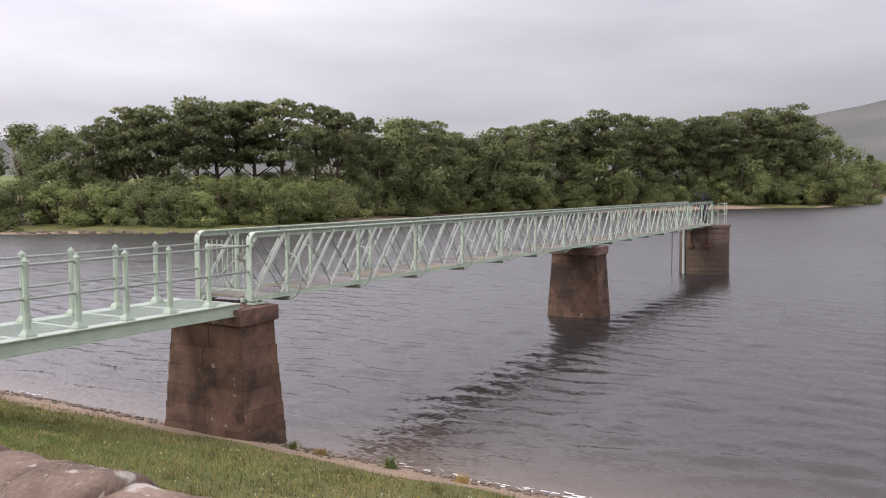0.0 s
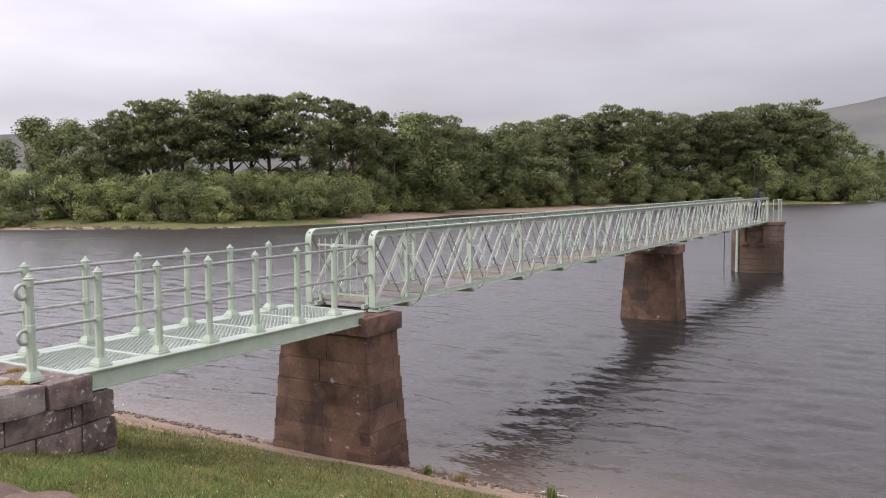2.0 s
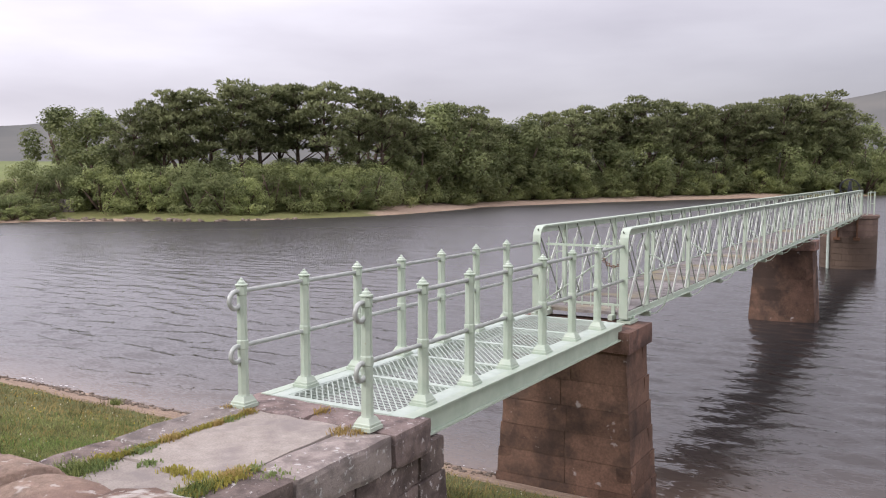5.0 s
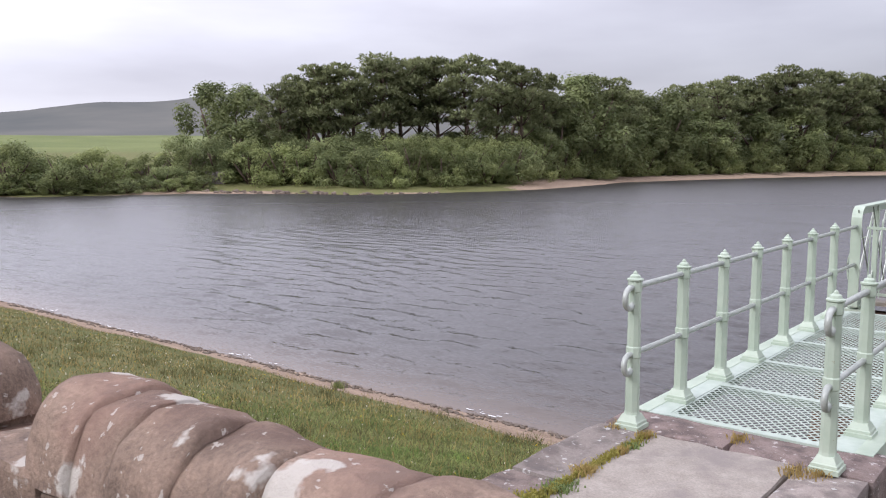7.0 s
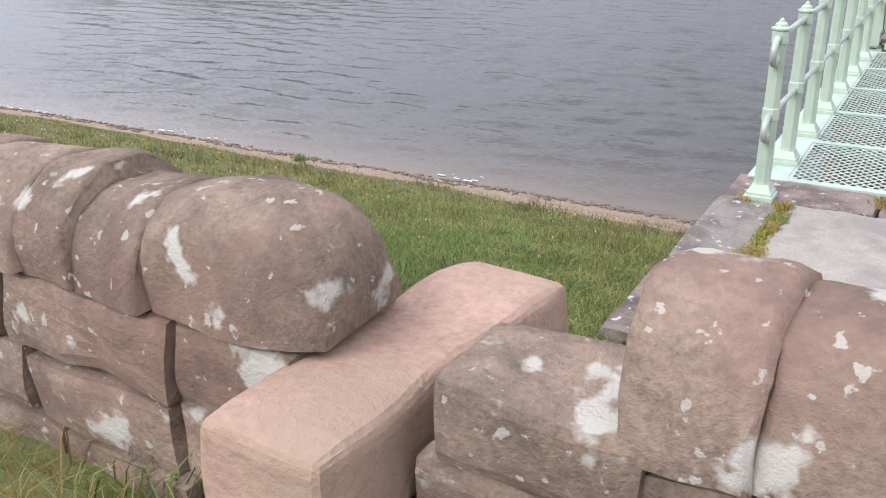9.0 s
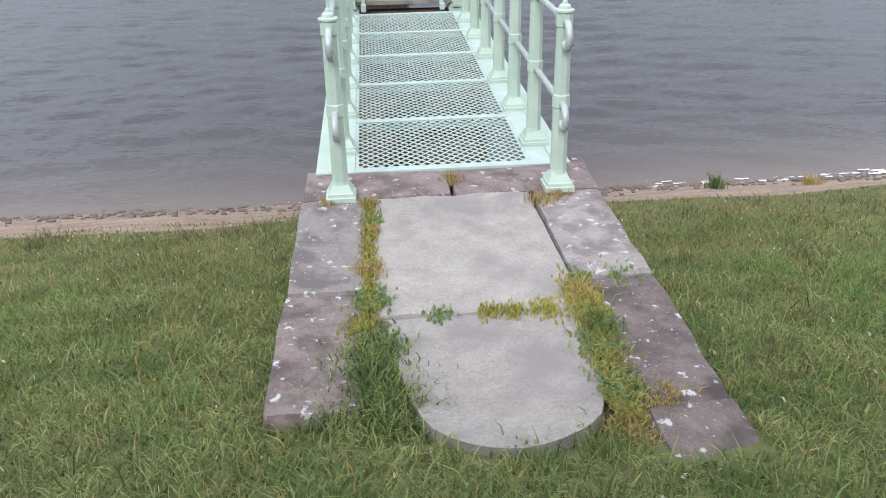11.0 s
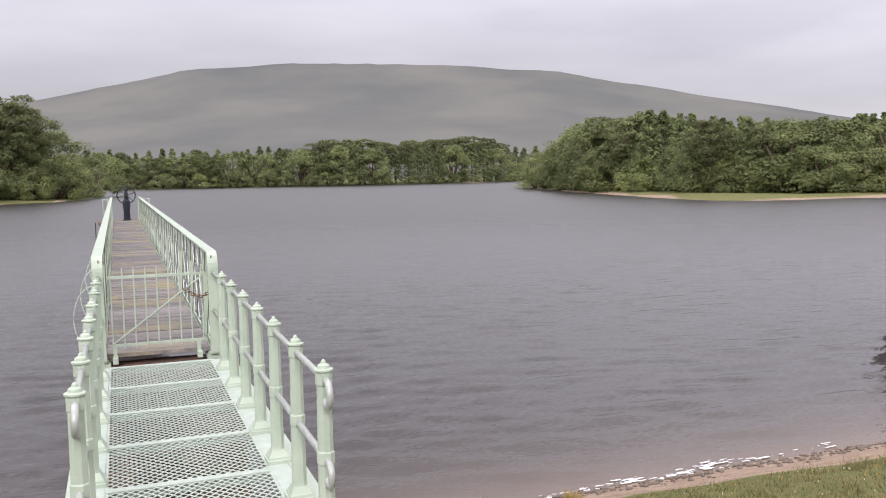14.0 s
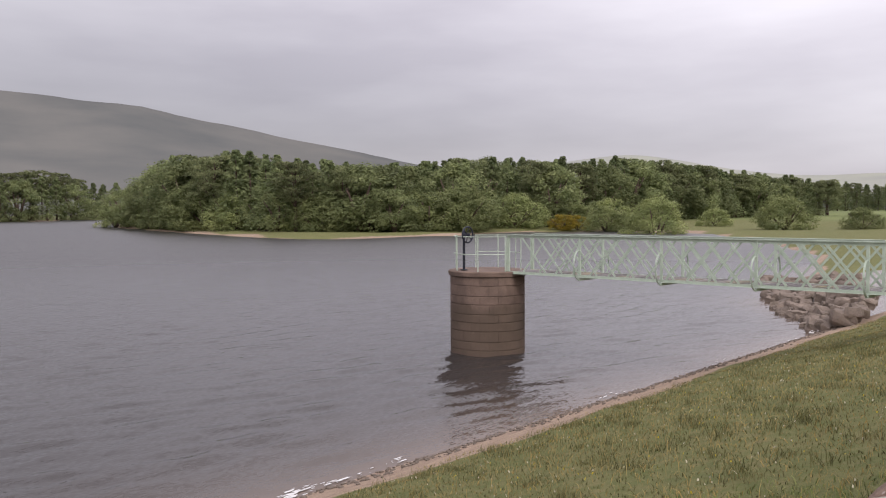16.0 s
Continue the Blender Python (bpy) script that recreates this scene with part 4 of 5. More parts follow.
def coping(x, w, nose=0):
    me = coping_stone(w - 0.004, rr.uniform(0.168, 0.182), rr.uniform(0.205, 0.228), rr.random() * 60, nose).mesh("coping_stone", SANDSTONE, True)
    part("coping_stone", me, None, wall, at=pose(x + w / 2, WALL_Y + rr.uniform(-0.008, 0.008), BED_Z + rr.uniform(-0.006, 0.006), rr.uniform(-1.5, 1.5), rr.uniform(-1, 1), rr.uniform(-2.5, 2.5)))


coping(-0.92, 0.375, 1)
x = -0.92
while x > -9:
    w = rr.uniform(0.15, 0.26)
    x -= w
    coping(x, w)
x = -0.01
for w in (0.18, 0.165, 0.21, 0.235, 0.27):
    coping(x, w)
    x += w
while x < 14:
    w = rr.uniform(0.15, 0.28)
    coping(x, w)
    x += w
# the courses near the stile, stone by stone, on both faces
for face, y in ((-1, WALL_Y - 0.085), (1, WALL_Y + 0.085)):
    for a, b2 in ((-6.0, -0.58), (0.02, 3.4)):
        z0 = 0.46
        for z1 in (0.62, 0.78, 0.955, 1.148):
            x = a
            while x < b2 - 0.02:
                w = min(rr.uniform(0.2, 0.56), b2 - x)
                if b2 - x - w < 0.12:
                    w = b2 - x
                lift = rr.uniform(-0.014, 0.014) if z1 < 1.1 else 0
                h = z1 - z0 - rr.uniform(0.008, 0.02)
                stone_mesh = Solid().pebble((w - rr.uniform(0.008, 0.022), 0.16, h), 0.2, 0.024, rr.random() * 90, 5, 7).mesh("stone", SANDSTONE)
                part("stone", stone_mesh, None, wall, at=pose(x + w / 2, y + rr.uniform(-0.016, 0.008) * -face, (z0 + z1) / 2 + lift, rr.uniform(-2, 2), rr.uniform(-1.2, 1.2), rr.uniform(-1.5, 1.5)))
                x += w
            z0 = z1
# the rest of the wall, joined
rest = Solid()
for a, b2 in ((-60, -6.0), (3.4, 60)):
    for face, y in ((-1, WALL_Y - 0.085), (1, WALL_Y + 0.085)):
        for z0, z1 in ((0.46, 0.79), (0.79, 1.148)):
            x = a
            while x < b2:
                w = rr.uniform(0.3, 0.7)
                rest.pebble((w - 0.016, 0.16, z1 - z0 - 0.014), 0.25, 0.015, rr.random() * 90, 2, 5, (x + w / 2, y, (z0 + z1) / 2))
                x += w
tagged(part("rubble_stones", rest, SANDSTONE, wall), kind="stuff")
far_cope = Solid()
for a, b2 in ((-60, -9.2), (14.1, 60)):
    x = a
    while x < b2:
        w = rr.uniform(0.2, 0.34)
        src = coping_stone(w - 0.008, rr.uniform(0.168, 0.182), rr.uniform(0.205, 0.228), rr.random() * 60)
        far_cope.add([(px + x + w / 2, py + WALL_Y, pz + BED_Z) for px, py, pz in src.v], src.f)
        x += w
tagged(part("coping_run", far_cope, SANDSTONE, wall, smooth=True), kind="stuff")
# bed stones and treads of the stile
part("bed_stone", Solid().pebble((0.33, 0.24, 0.15), 0.28, 0.014, 3, 6, 5), SANDSTONE, wall, "squared bed stone spotted with lichen", at=pose(-0.13, -4.375, 1.125, 0, 1, 2))
part("bed_stone", Solid().pebble((0.37, 0.22, 0.17), 0.2, 0.018, 13, 5, 6), SANDSTONE, wall, at=pose(-0.15, -4.37, 0.955, 0, 0, -1))
part("bed_stone", Solid().pebble((0.30, 0.24, 0.17), 0.25, 0.018, 5, 5, 6), SANDSTONE, wall, at=pose(-0.46, -4.36, 0.82))
part("bed_stone", Solid().pebble((0.34, 0.22, 0.20), 0.25, 0.018, 15, 5, 6), SANDSTONE, wall, at=pose(-0.12, -4.37, 0.755))
part("bed_stone", Solid().pebble((0.58, 0.24, 0.26), 0.22, 0.02, 17, 5, 5), SANDSTONE, wall, at=pose(-0.28, -4.36, 0.60))
part("stile_tread", Solid().pebble((0.262, 0.80, 0.205), 0.34, 0.02, 7, 12, 4.5), PINKSTONE, wall, "smooth pink sandstone tread of the stile", at=pose(-0.48, -4.265, 1.012, -1.5, 0, -2.8))
part("stile_tread", Solid().pebble((0.40, 0.34, 0.16), 0.35, 0.02, 9, 6, 2.5), SLAB_PALE, wall, "pale worn lower tread of the stile", at=pose(0.07, -4.62, 0.82, 0, 0, 3))


# ---- trees ----
def clump(rr, verts, faces, normals, centre, radii, count, leaf, heart):
    """Leaves on and in an uneven puff, facing roughly outwards."""
    c0 = Vector(centre)
    for _ in range(count):
        d = Vector((rr.gauss(0, 1), rr.gauss(0, 1), rr.gauss(0.25, 1))).normalized()
        r = rr.uniform(0.55, 1.05)
        p = c0 + Vector((d.x * radii[0], d.y * radii[1], d.z * radii[2])) * r
        nrm = (d + Vector((rr.gauss(0, 0.45), rr.gauss(0, 0.45), rr.gauss(0.75, 0.45)))).normalized()
        a = nrm.orthogonal().normalized()
        b2 = nrm.cross(a)
        turn = rr.uniform(0, 6.28)
        size = leaf * rr.uniform(0.6, 1.35)
        if nrm.dot(d) < 0:
            nrm = -nrm
            b2 = -b2
        k = len(verts)
        out = (p - heart).normalized()
        soft = (d * 0.9 + out * 0.5 + nrm * 0.75 + Vector((0, 0, 0.25))).normalized()
        normals += [soft] * 3
        for j in range(3):
            ang = turn + j * 2.094 + rr.uniform(-0.4, 0.4)
            verts.append(p + (a * math.cos(ang) + b2 * math.sin(ang)) * size)
        faces.append((k, k + 1, k + 2))


def needle_pad(rr, verts, faces, normals, centre, radii, count, leaf):
    """A flat-bottomed cushion of needle sprays, as on old pines."""
    c0 = Vector(centre)
    for _ in range(count):
        up = rr.uniform(-0.42, 1.0)
        ang = rr.uniform(0, 6.28)
        flat = math.sqrt(max(0.0, 1 - up * up))
        d = Vector((math.cos(ang) * flat, math.sin(ang) * flat, up))
        lump = 1 + 0.28 * math.sin(ang * 3 + c0.x) * flat + 0.12 * math.sin(ang * 7 + c0.y)
        p = c0 + Vector((d.x * radii[0], d.y * radii[1], d.z * radii[2])) * rr.uniform(0.72, 1.06) * lump
        out = (d + Vector((rr.gauss(0, 0.5), rr.gauss(0, 0.5), rr.gauss(0.35, 0.4)))).normalized()
        side = out.cross(Vector((rr.gauss(0, 1), rr.gauss(0, 1), rr.gauss(0, 1)))).normalized()
        size = leaf * rr.uniform(0.6, 1.3)
        k = len(verts)
        verts += [p - out * size * 0.5 + side * size * 0.5, p - out * size * 0.5 - side * size * 0.5, p + out * size]
        normals += [(d + Vector((0, 0, 0.35)) + out * 0.3).normalized()] * 3
        faces.append((k, k + 1, k + 2))


def tree_proto(kind, name, label, seed, height, mats):
    """Builds a tree of the given kind once; its copies share the meshes."""
    rr = random.Random(seed)
    t = thing(name, label, "tree" if "bush" not in name else "bush")
    wood, lv, lf, ln = Solid(), [], [], []
    if kind == "pine":
        unit = height / 16
        bend = [rr.uniform(-0.9, 0.9), rr.uniform(-0.9, 0.9)]
        spine = [Vector((bend[0] * math.sin(u * 2.5) * u, bend[1] * math.sin(u * 2.2) * u, height * 0.92 * u)) for u in (k / 8 for k in range(9))]
        wood.tube(spine, [0.36 * unit * (1 - 0.82 * k / 8) for k in range(9)], 7)
        belly = rr.uniform(0.64, 0.72)
        for k in range(24):
            u = 0.44 + 0.53 * (k + rr.random()) / 24
            reach = height * 0.27 * math.sqrt(max(0.03, 1 - ((u - belly) / 0.36) ** 2)) * rr.uniform(0.35, 1.05)
            ang = k * 2.4 + rr.uniform(-0.5, 0.5)
            root = spine[max(1, min(8, int(u * 8.6 - 0.6)))]
            pos = Vector((root.x + math.cos(ang) * reach, root.y + math.sin(ang) * reach, height * u))
            mid = root.lerp(pos, 0.55) + Vector((rr.uniform(-0.3, 0.3), rr.uniform(-0.3, 0.3), -0.2)) * unit
            wood.tube([root, mid, pos], [0.10 * unit, 0.07 * unit, 0.03 * unit], 5)
            size = unit * rr.uniform(1.0, 1.75)
            needle_pad(rr, lv, lf, ln, pos, (size * rr.uniform(0.9, 1.25), size * rr.uniform(0.9, 1.25), size * rr.uniform(0.42, 0.6)), 270, 0.26 * unit)
    elif kind == "broad":
        for k in range(4):
            ang = k * 1.6 + rr.uniform(-0.4, 0.4)
            tip = Vector((math.cos(ang) * height * 0.25, math.sin(ang) * height * 0.25, height * rr.uniform(0.55, 0.75)))
            wood.tube([(0.12 * math.cos(ang), 0.12 * math.sin(ang), 0), tip * 0.5 + Vector((0, 0, 0.1 * height)), tip], [0.028 * height, 0.018 * height, 0.006 * height], 6)
        wide = height * rr.uniform(0.46, 0.56)
        for k in range(42):
            ang, u = rr.uniform(0, 6.28), rr.uniform(0, 1)
            z = height * (0.10 + 0.80 * u)
            shell = wide * math.sqrt(max(0.05, 1 - (1.75 * abs(u - 0.36)) ** 2)) * rr.uniform(0.55, 1.0)
            s = height * rr.uniform(0.095, 0.15)
            clump(rr, lv, lf, ln, (math.cos(ang) * shell, math.sin(ang) * shell, z), (s, s, s * 0.85), 135, 0.0175 * height, Vector((0, 0, height * 0.4)))
    elif kind == "bush":
        for k in range(5):
            ang = k * 1.26 + rr.uniform(-0.4, 0.4)
            tip = Vector((math.cos(ang) * height * 0.45, math.sin(ang) * height * 0.45, height * rr.uniform(0.5, 0.75)))
            wood.tube([(0.1 * math.cos(ang), 0.1 * math.sin(ang), 0), tip * 0.55, tip], [0.03 * height, 0.02 * height, 0.008 * height], 5)
        for k in range(31 if "round" not in name else 64):
            ang, u = rr.uniform(0, 6.28), rr.uniform(0, 1) ** 1.1
            z = height * (0.02 + 0.84 * u)
            shell = height * 0.74 * math.sqrt(max(0.04, 1 - u * u)) * rr.uniform(0.5, 1.0)
            s = height * rr.uniform(0.13, 0.22)
            z = max(z, s * 0.6)
            clump(rr, lv, lf, ln, (math.cos(ang) * shell, math.sin(ang) * shell, z), (s, s, s * 0.8), 170, 0.0205 * height, Vector((0, 0, height * 0.2)))
    else:  # narrow conifer
        wood.tube([(0, 0, 0), (0.1, 0, height * 0.5), (0, 0, height * 0.97)], [0.018 * height, 0.012 * height, 0.003 * height], 6)
        for k in range(30):
            u = 0.06 + 0.93 * k / 29
            for q in range(2):
                ang = k * 2.4 + q * 3.1 + rr.uniform(-0.5, 0.5)
                reach = height * 0.20 * (1.02 - u) ** 0.7 * rr.uniform(0.6, 1.1)
                s = height * (0.085 * (1.12 - u) + 0.012)
                clump(rr, lv, lf, ln, (math.cos(ang) * reach, math.sin(ang) * reach, height * u), (s, s, s * 0.9), 44, height * 0.017, Vector((0, 0, height * u * 0.9)))
    part("trunk", wood, BARK, t, smooth=True)
    me = bpy.data.meshes.new("crown")
    me.from_pydata([tuple(v) for v in lv], [], lf)
    me.materials.append(mats)
    me.polygons.foreach_set("use_smooth", [True] * len(me.polygons))
    me.normals_split_custom_set_from_vertices([tuple(q) for q in ln])
    part("crown", me, None, t)
    return t


PINES = [tree_proto("pine", "pine_tree", "tall dark pine with bare trunk and flat crown", 40 + k, 16, NEEDLE) for k in range(5)]
BROADS = [tree_proto("broad", "broadleaf_tree", "leafy green broadleaf tree behind the shore", 60 + k, 10, LEAF) for k in range(3)]
BUSHES = [tree_proto("bush", "shore_bush", "round green willow bush on the lake bank", 70 + k, 5, LEAF if k % 2 else SALLOW) for k in range(4)]
SPRUCES = [tree_proto("spruce", "conifer_tree", "slender dark conifer in a plantation", 80 + k, 16, SPRUCE) for k in range(3)]
ROUNDS = [tree_proto("bush", "round_bush", "large dense round willow bush on the shore", 97, 5, SALLOW)]
GORSES = [tree_proto("bush", "gorse_bush", "gorse bush in yellow flower", 90, 5, GORSE)]
BASE_HEIGHT = {"pine_tree": 16, "broadleaf_tree": 10, "shore_bush": 5, "conifer_tree": 16, "gorse_bush": 5, "round_bush": 5}
used = set()
rt = random.Random(77)


def plant(protos, x, y, height, group, squash=1.0):
    p = rt.choice(protos)
    base = BASE_HEIGHT[p.name.split(".")[0]]
    s = height / base
    z = float(land_height(x, y)) - 0.05
    m = pose(x, y, z, 0, 0, rt.uniform(0, 360)) @ Matrix.Diagonal((s * squash, s * squash, s, 1))
    if p.name not in used:
        used.add(p.name)
        p.matrix_basis = m
        tagged(p, group=group)
        return p
    fresh = copy_thing(p, pose(0, 0, 0))
    fresh.scale = (1, 1, 1)
    fresh.matrix_basis = m
    return tagged(fresh, group=group)


def at_bearing(eye, az, dist):
    return eye[0] + dist * math.sin(radians(az)), eye[1] + dist * math.cos(radians(az))


def shore_at(eye, az, start=20, stop=700):
    """How far the lake reaches along a bearing."""
    ds = np.arange(start, stop, 1.0)
    px, py = eye[0] + ds * math.sin(radians(az)), eye[1] + ds * math.cos(radians(az))
    land = lake_distance(px, py) > 0
    wet = int((~land).argmax())
    return float(ds[wet + land[wet:].argmax()]) if (~land).any() and land[wet:].any() else 0.6 * stop


def table(rows, v):
    return float(np.interp(v, [r[0] for r in rows], [r[1] for r in rows]))


# the pine wood across the lake
E1 = (9.3, -5.4)
WOOD = [(-57, 3.6), (-55.8, 4.4), (-54, 4.5), (-52.6, 3.5), (-51, 4.6), (-49.5, 5.6), (-46, 5.7), (-43.7, 5.5), (-40, 5.9), (-37, 5.5), (-34.5, 4.7), (-32, 4.8), (-30, 4.3), (-28, 3.5), (-25, 4.3), (-21, 4.5), (-18, 4.8), (-15, 4.3), (-12, 4.65), (-8, 4.86), (-6.6, 4.3)]
az = -55.6
while az < -6.4:
    d = shore_at(E1, az) + rt.uniform(15, 22)
    x, y = at_bearing(E1, az, d)
    top = 2 + d * math.tan(radians(table(WOOD, az))) * rt.uniform(0.93, 1.06)
    g = float(land_height(x, y))
    kind = BROADS if az < -53 or (-33.5 < az < -26 and rt.random() < 0.6) else PINES
    plant(kind, x, y, top - g, "pine wood across the lake", rt.uniform(0.9, 1.15))
    az += rt.uniform(0.95, 1.7) * (110 / d) ** 0.5 * 1.15
az = -55
while az < -5.5:
    d = shore_at(E1, az) + rt.uniform(24, 38)
    x, y = at_bearing(E1, az, d)
    top = 2 + d * math.tan(radians(table(WOOD, az))) * rt.uniform(0.72, 0.88)
    gap = az < -37.5 and not -50.5 < az < -47.5
    if not gap:
        plant(PINES if rt.random() < 0.7 else BROADS, x, y, top - float(land_height(x, y)), "pine wood across the lake", 1.1)
    az += rt.uniform(1.2, 2.0)
# broadleaved trees under the pines towards the point
for az0, az1, el in ((-54, -50.5, 3.0), (-47, -34, 2.1), (-34, -27, 2.9), (-27, -16, 3.0), (-16, -6.5, 2.4)):
    az = az0
    while az < az1:
        d = shore_at(E1, az) + rt.uniform(14, 19)
        x, y = at_bearing(E1, az, d)
        top = 2 + d * math.tan(radians(el * rt.uniform(0.55, 1.0)))
        plant(BROADS, x, y, top - float(land_height(x, y)), "trees at the wood's edge", 1.15)
        az += rt.uniform(1.3, 2.2)
# bushes along the bank
az = -58
while az < -3.0:
    d0 = shore_at(E1, az)
    back = 8.0 if az < -37 else 14.0
    for row in range(2):
        d = d0 + back + row * 4.5 + rt.uniform(-1.2, 1.5)
        x, y = at_bearing(E1, az + rt.uniform(-0.3, 0.3), d)
        el = rt.uniform(0.2, 1.0) + 0.45 * row
        if az > -6.5:
            el = rt.uniform(0.3, 1.5)
        plant(BUSHES, x, y, max(2.2, 2 + d * math.tan(radians(el)) - float(land_height(x, y))), "bushes along the far bank", rt.uniform(0.9, 1.2))
    az += rt.uniform(1.1, 1.8) * (100 / d0) ** 0.5 * 1.2
# rounded willows standing out before the wood
for az, back, h in ((-45.5, 6.5, 4.2), (-42.8, 7, 3.6), (-38.6, 8, 3.4), (-31.6, 12, 3.8), (-29.2, 11, 3.2), (-26.4, 13, 4.6), (-23.6, 12, 5.2), (-21.2, 12, 5.8), (-18.6, 12, 6.6), (-16.2, 13, 5.6), (-10.5, 14, 5.0), (-8.2, 12, 4.0)):
    x, y = at_bearing(E1, az, shore_at(E1, az) + back)
    plant(ROUNDS, x, y, h, "willows before the pine wood", rt.uniform(0.95, 1.15))
# hedge and bushes at the far end of the dam
for k in range(26):
    az = -57.5 - k * 0.62 + rt.uniform(-0.3, 0.3)
    d = shore_at(E1, az) + rt.uniform(3, 12)
    x, y = at_bearing(E1, az, d)
    plant(BUSHES, x, y, rt.uniform(2.4, 5.0) * (1.15 if k > 14 else 1), "bushes along the far bank", 1.15)
    x, y = at_bearing(E1, az + 0.3, shore_at(E1, az + 0.3) + rt.uniform(1.6, 3.2))
    plant(BUSHES, x, y, rt.uniform(1.2, 1.9), "low scrub along the far bank", 1.5)
# the plantation and willows on the point to the east
E2 = (-0.4, -4.7)
POINT = [(29.2, 2.6), (29.8, 3.3), (33.7, 3.8), (36, 3.6), (39.2, 3.3), (42.8, 3.1), (46.2, 3.25), (51.8, 3.55), (54.4, 3.35), (60.6, 3.25), (66.6, 2.4), (74, 1.4), (78, 1.2)]
for row, (lo, hi, cut) in enumerate(((24, 34, 1.0), (38, 55, 0.98), (60, 85, 0.97))):
    az = 29.3 + row * 0.4
    while az < 80:
        d = shore_at(E2, az) + rt.uniform(lo, hi)
        if az > 55:
            d = max(d + (az - 55) * 4, 200 + (az - 55) * 9)
        x, y = at_bearing(E2, az, d)
        top = 2 + d * math.tan(radians(table(POINT, az))) * rt.uniform(0.9, 1.06) * cut
        h = top - float(land_height(x, y))
        if h > 1.5:
            h = max(h, 4)
            plant(SPRUCES if rt.random() < 0.6 else (PINES if rt.random() < 0.5 else BROADS), x, y, h, "plantation on the eastern shore", 1.2)
        az += rt.uniform(0.65, 1.15) * (0.6 if az > 60 else 1)
az = 28.2
while az < 59:
    d = shore_at(E2, az) + rt.uniform(14, 24) + (9 if az < 44 else 0)
    x, y = at_bearing(E2, az, d)
    big = table([(28, 0.7), (30, 1.4), (33, 1.7), (37, 1.9), (40, 1.3), (42, 0.9), (46, 1.9), (50, 1.7), (54, 1.3), (57, 0.5), (62, 1.3), (64, 0.2), (69, 0.9), (74, 0.3)], az)
    plant(rt.choice((BUSHES, BROADS, ROUNDS)), x, y, max(2.5, 2 + d * math.tan(radians(big * rt.uniform(0.6, 1.0))) - float(land_height(x, y))), "willows on the eastern shore", 1.25)
    az += rt.uniform(0.8, 1.4)
for az, d, h, wide in ((61.8, 165, 8.6, 0.95), (69.6, 175, 6.6, 1.25), (58.6, 180, 5.5, 1.2), (60, 178, 4.2, 1.2), (65.5, 195, 4.0, 1.3), (74, 180, 4.4, 1.3), (76.5, 185, 4.0, 1.3)):
    x, y = at_bearing(E2, az, d)
    plant(ROUNDS, x, y, h, "willows on the eastern shore", wide)
for k in range(3):
    x, y = at_bearing(E2, 55.6 + k * 0.6, 182)
    plant(GORSES, x, y, 3.4, "gorse on the eastern shore", 1.2)
# the long wood at the head of the lake
FAR = [(-6, 2.4), (-2, 1.9), (0.3, 1.85), (7.5, 2.0), (12, 2.2), (13.4, 2.64), (18, 2.3), (21, 2.6), (24.3, 2.45), (26, 1.9), (28.7, 1.84), (32, 1.9)]
for row, (lo, hi, cut) in enumerate(((12, 20, 0.85), (26, 40, 1.0))):
    az = -7.0
    while az < 31:
        d = shore_at(E2, az) + rt.uniform(lo, hi) if az > -2.2 else 420 + rt.uniform(lo, hi)
        x, y = at_bearing(E2, az, d)
        top = 2 + d * math.tan(radians(table(FAR, az))) * rt.uniform(0.86, 1.0) * cut
        tall = 12 < az < 25.5
        plant(PINES if tall and row else (SPRUCES if rt.random() < 0.55 else BROADS), x, y, max(4, top - float(land_height(x, y))), "wood at the head of the lake", 1.25)
        az += rt.uniform(0.55, 0.95)
az = -1.5
while az < 27:
    d = shore_at(E2, az) + rt.uniform(4, 9)
    x, y = at_bearing(E2, az, d)
    plant(BUSHES, x, y, rt.uniform(4, 8), "bushes at the head of the lake", 1.2)
    az += rt.uniform(0.8, 1.7)


# ---- grass ----
def blades(name, label, mat, spots, height, width, seed, category="grass", lift=0.0, upright=0.35):
    """Grass blades as thin bent triangles, all in one mesh."""
    rg = np.random.default_rng(seed)
    m = len(spots)
    x, y, z = spots[:, 0], spots[:, 1], spots[:, 2] + lift
    h = height * rg.uniform(0.45, 1.3, m)
    a = rg.uniform(0, 6.283, m)
    w = width * rg.uniform(0.6, 1.3, m)
    lean = h * rg.uniform(0.1, 1.0, m) * upright * 2
    la = rg.uniform(0, 6.283, m)
    dx, dy = np.cos(a) * w / 2, np.sin(a) * w / 2
    lx, ly = np.cos(la) * lean, np.sin(la) * lean
    v = np.empty((m, 5, 3))
    v[:, 0] = np.stack([x - dx, y - dy, z - 0.01], 1)
    v[:, 1] = np.stack([x + dx, y + dy, z - 0.01], 1)
    v[:, 2] = np.stack([x + dx * 0.7 + lx * 0.3, y + dy * 0.7 + ly * 0.3, z + h * 0.6], 1)
    v[:, 3] = np.stack([x - dx * 0.7 + lx * 0.3, y - dy * 0.7 + ly * 0.3, z + h * 0.6], 1)
    v[:, 4] = np.stack([x + lx, y + ly, z + h * 0.95], 1)
    i = np.arange(m) * 5
    f = np.concatenate([np.stack([i, i + 1, i + 2], 1), np.stack([i, i + 2, i + 3], 1), np.stack([i + 3, i + 2, i + 4], 1)])
    me = bpy.data.meshes.new(name)
    me.from_pydata(v.reshape(-1, 3).tolist(), [], f.tolist())
    me.materials.append(mat)
    return tagged(new(name, me), label, category, kind="stuff")


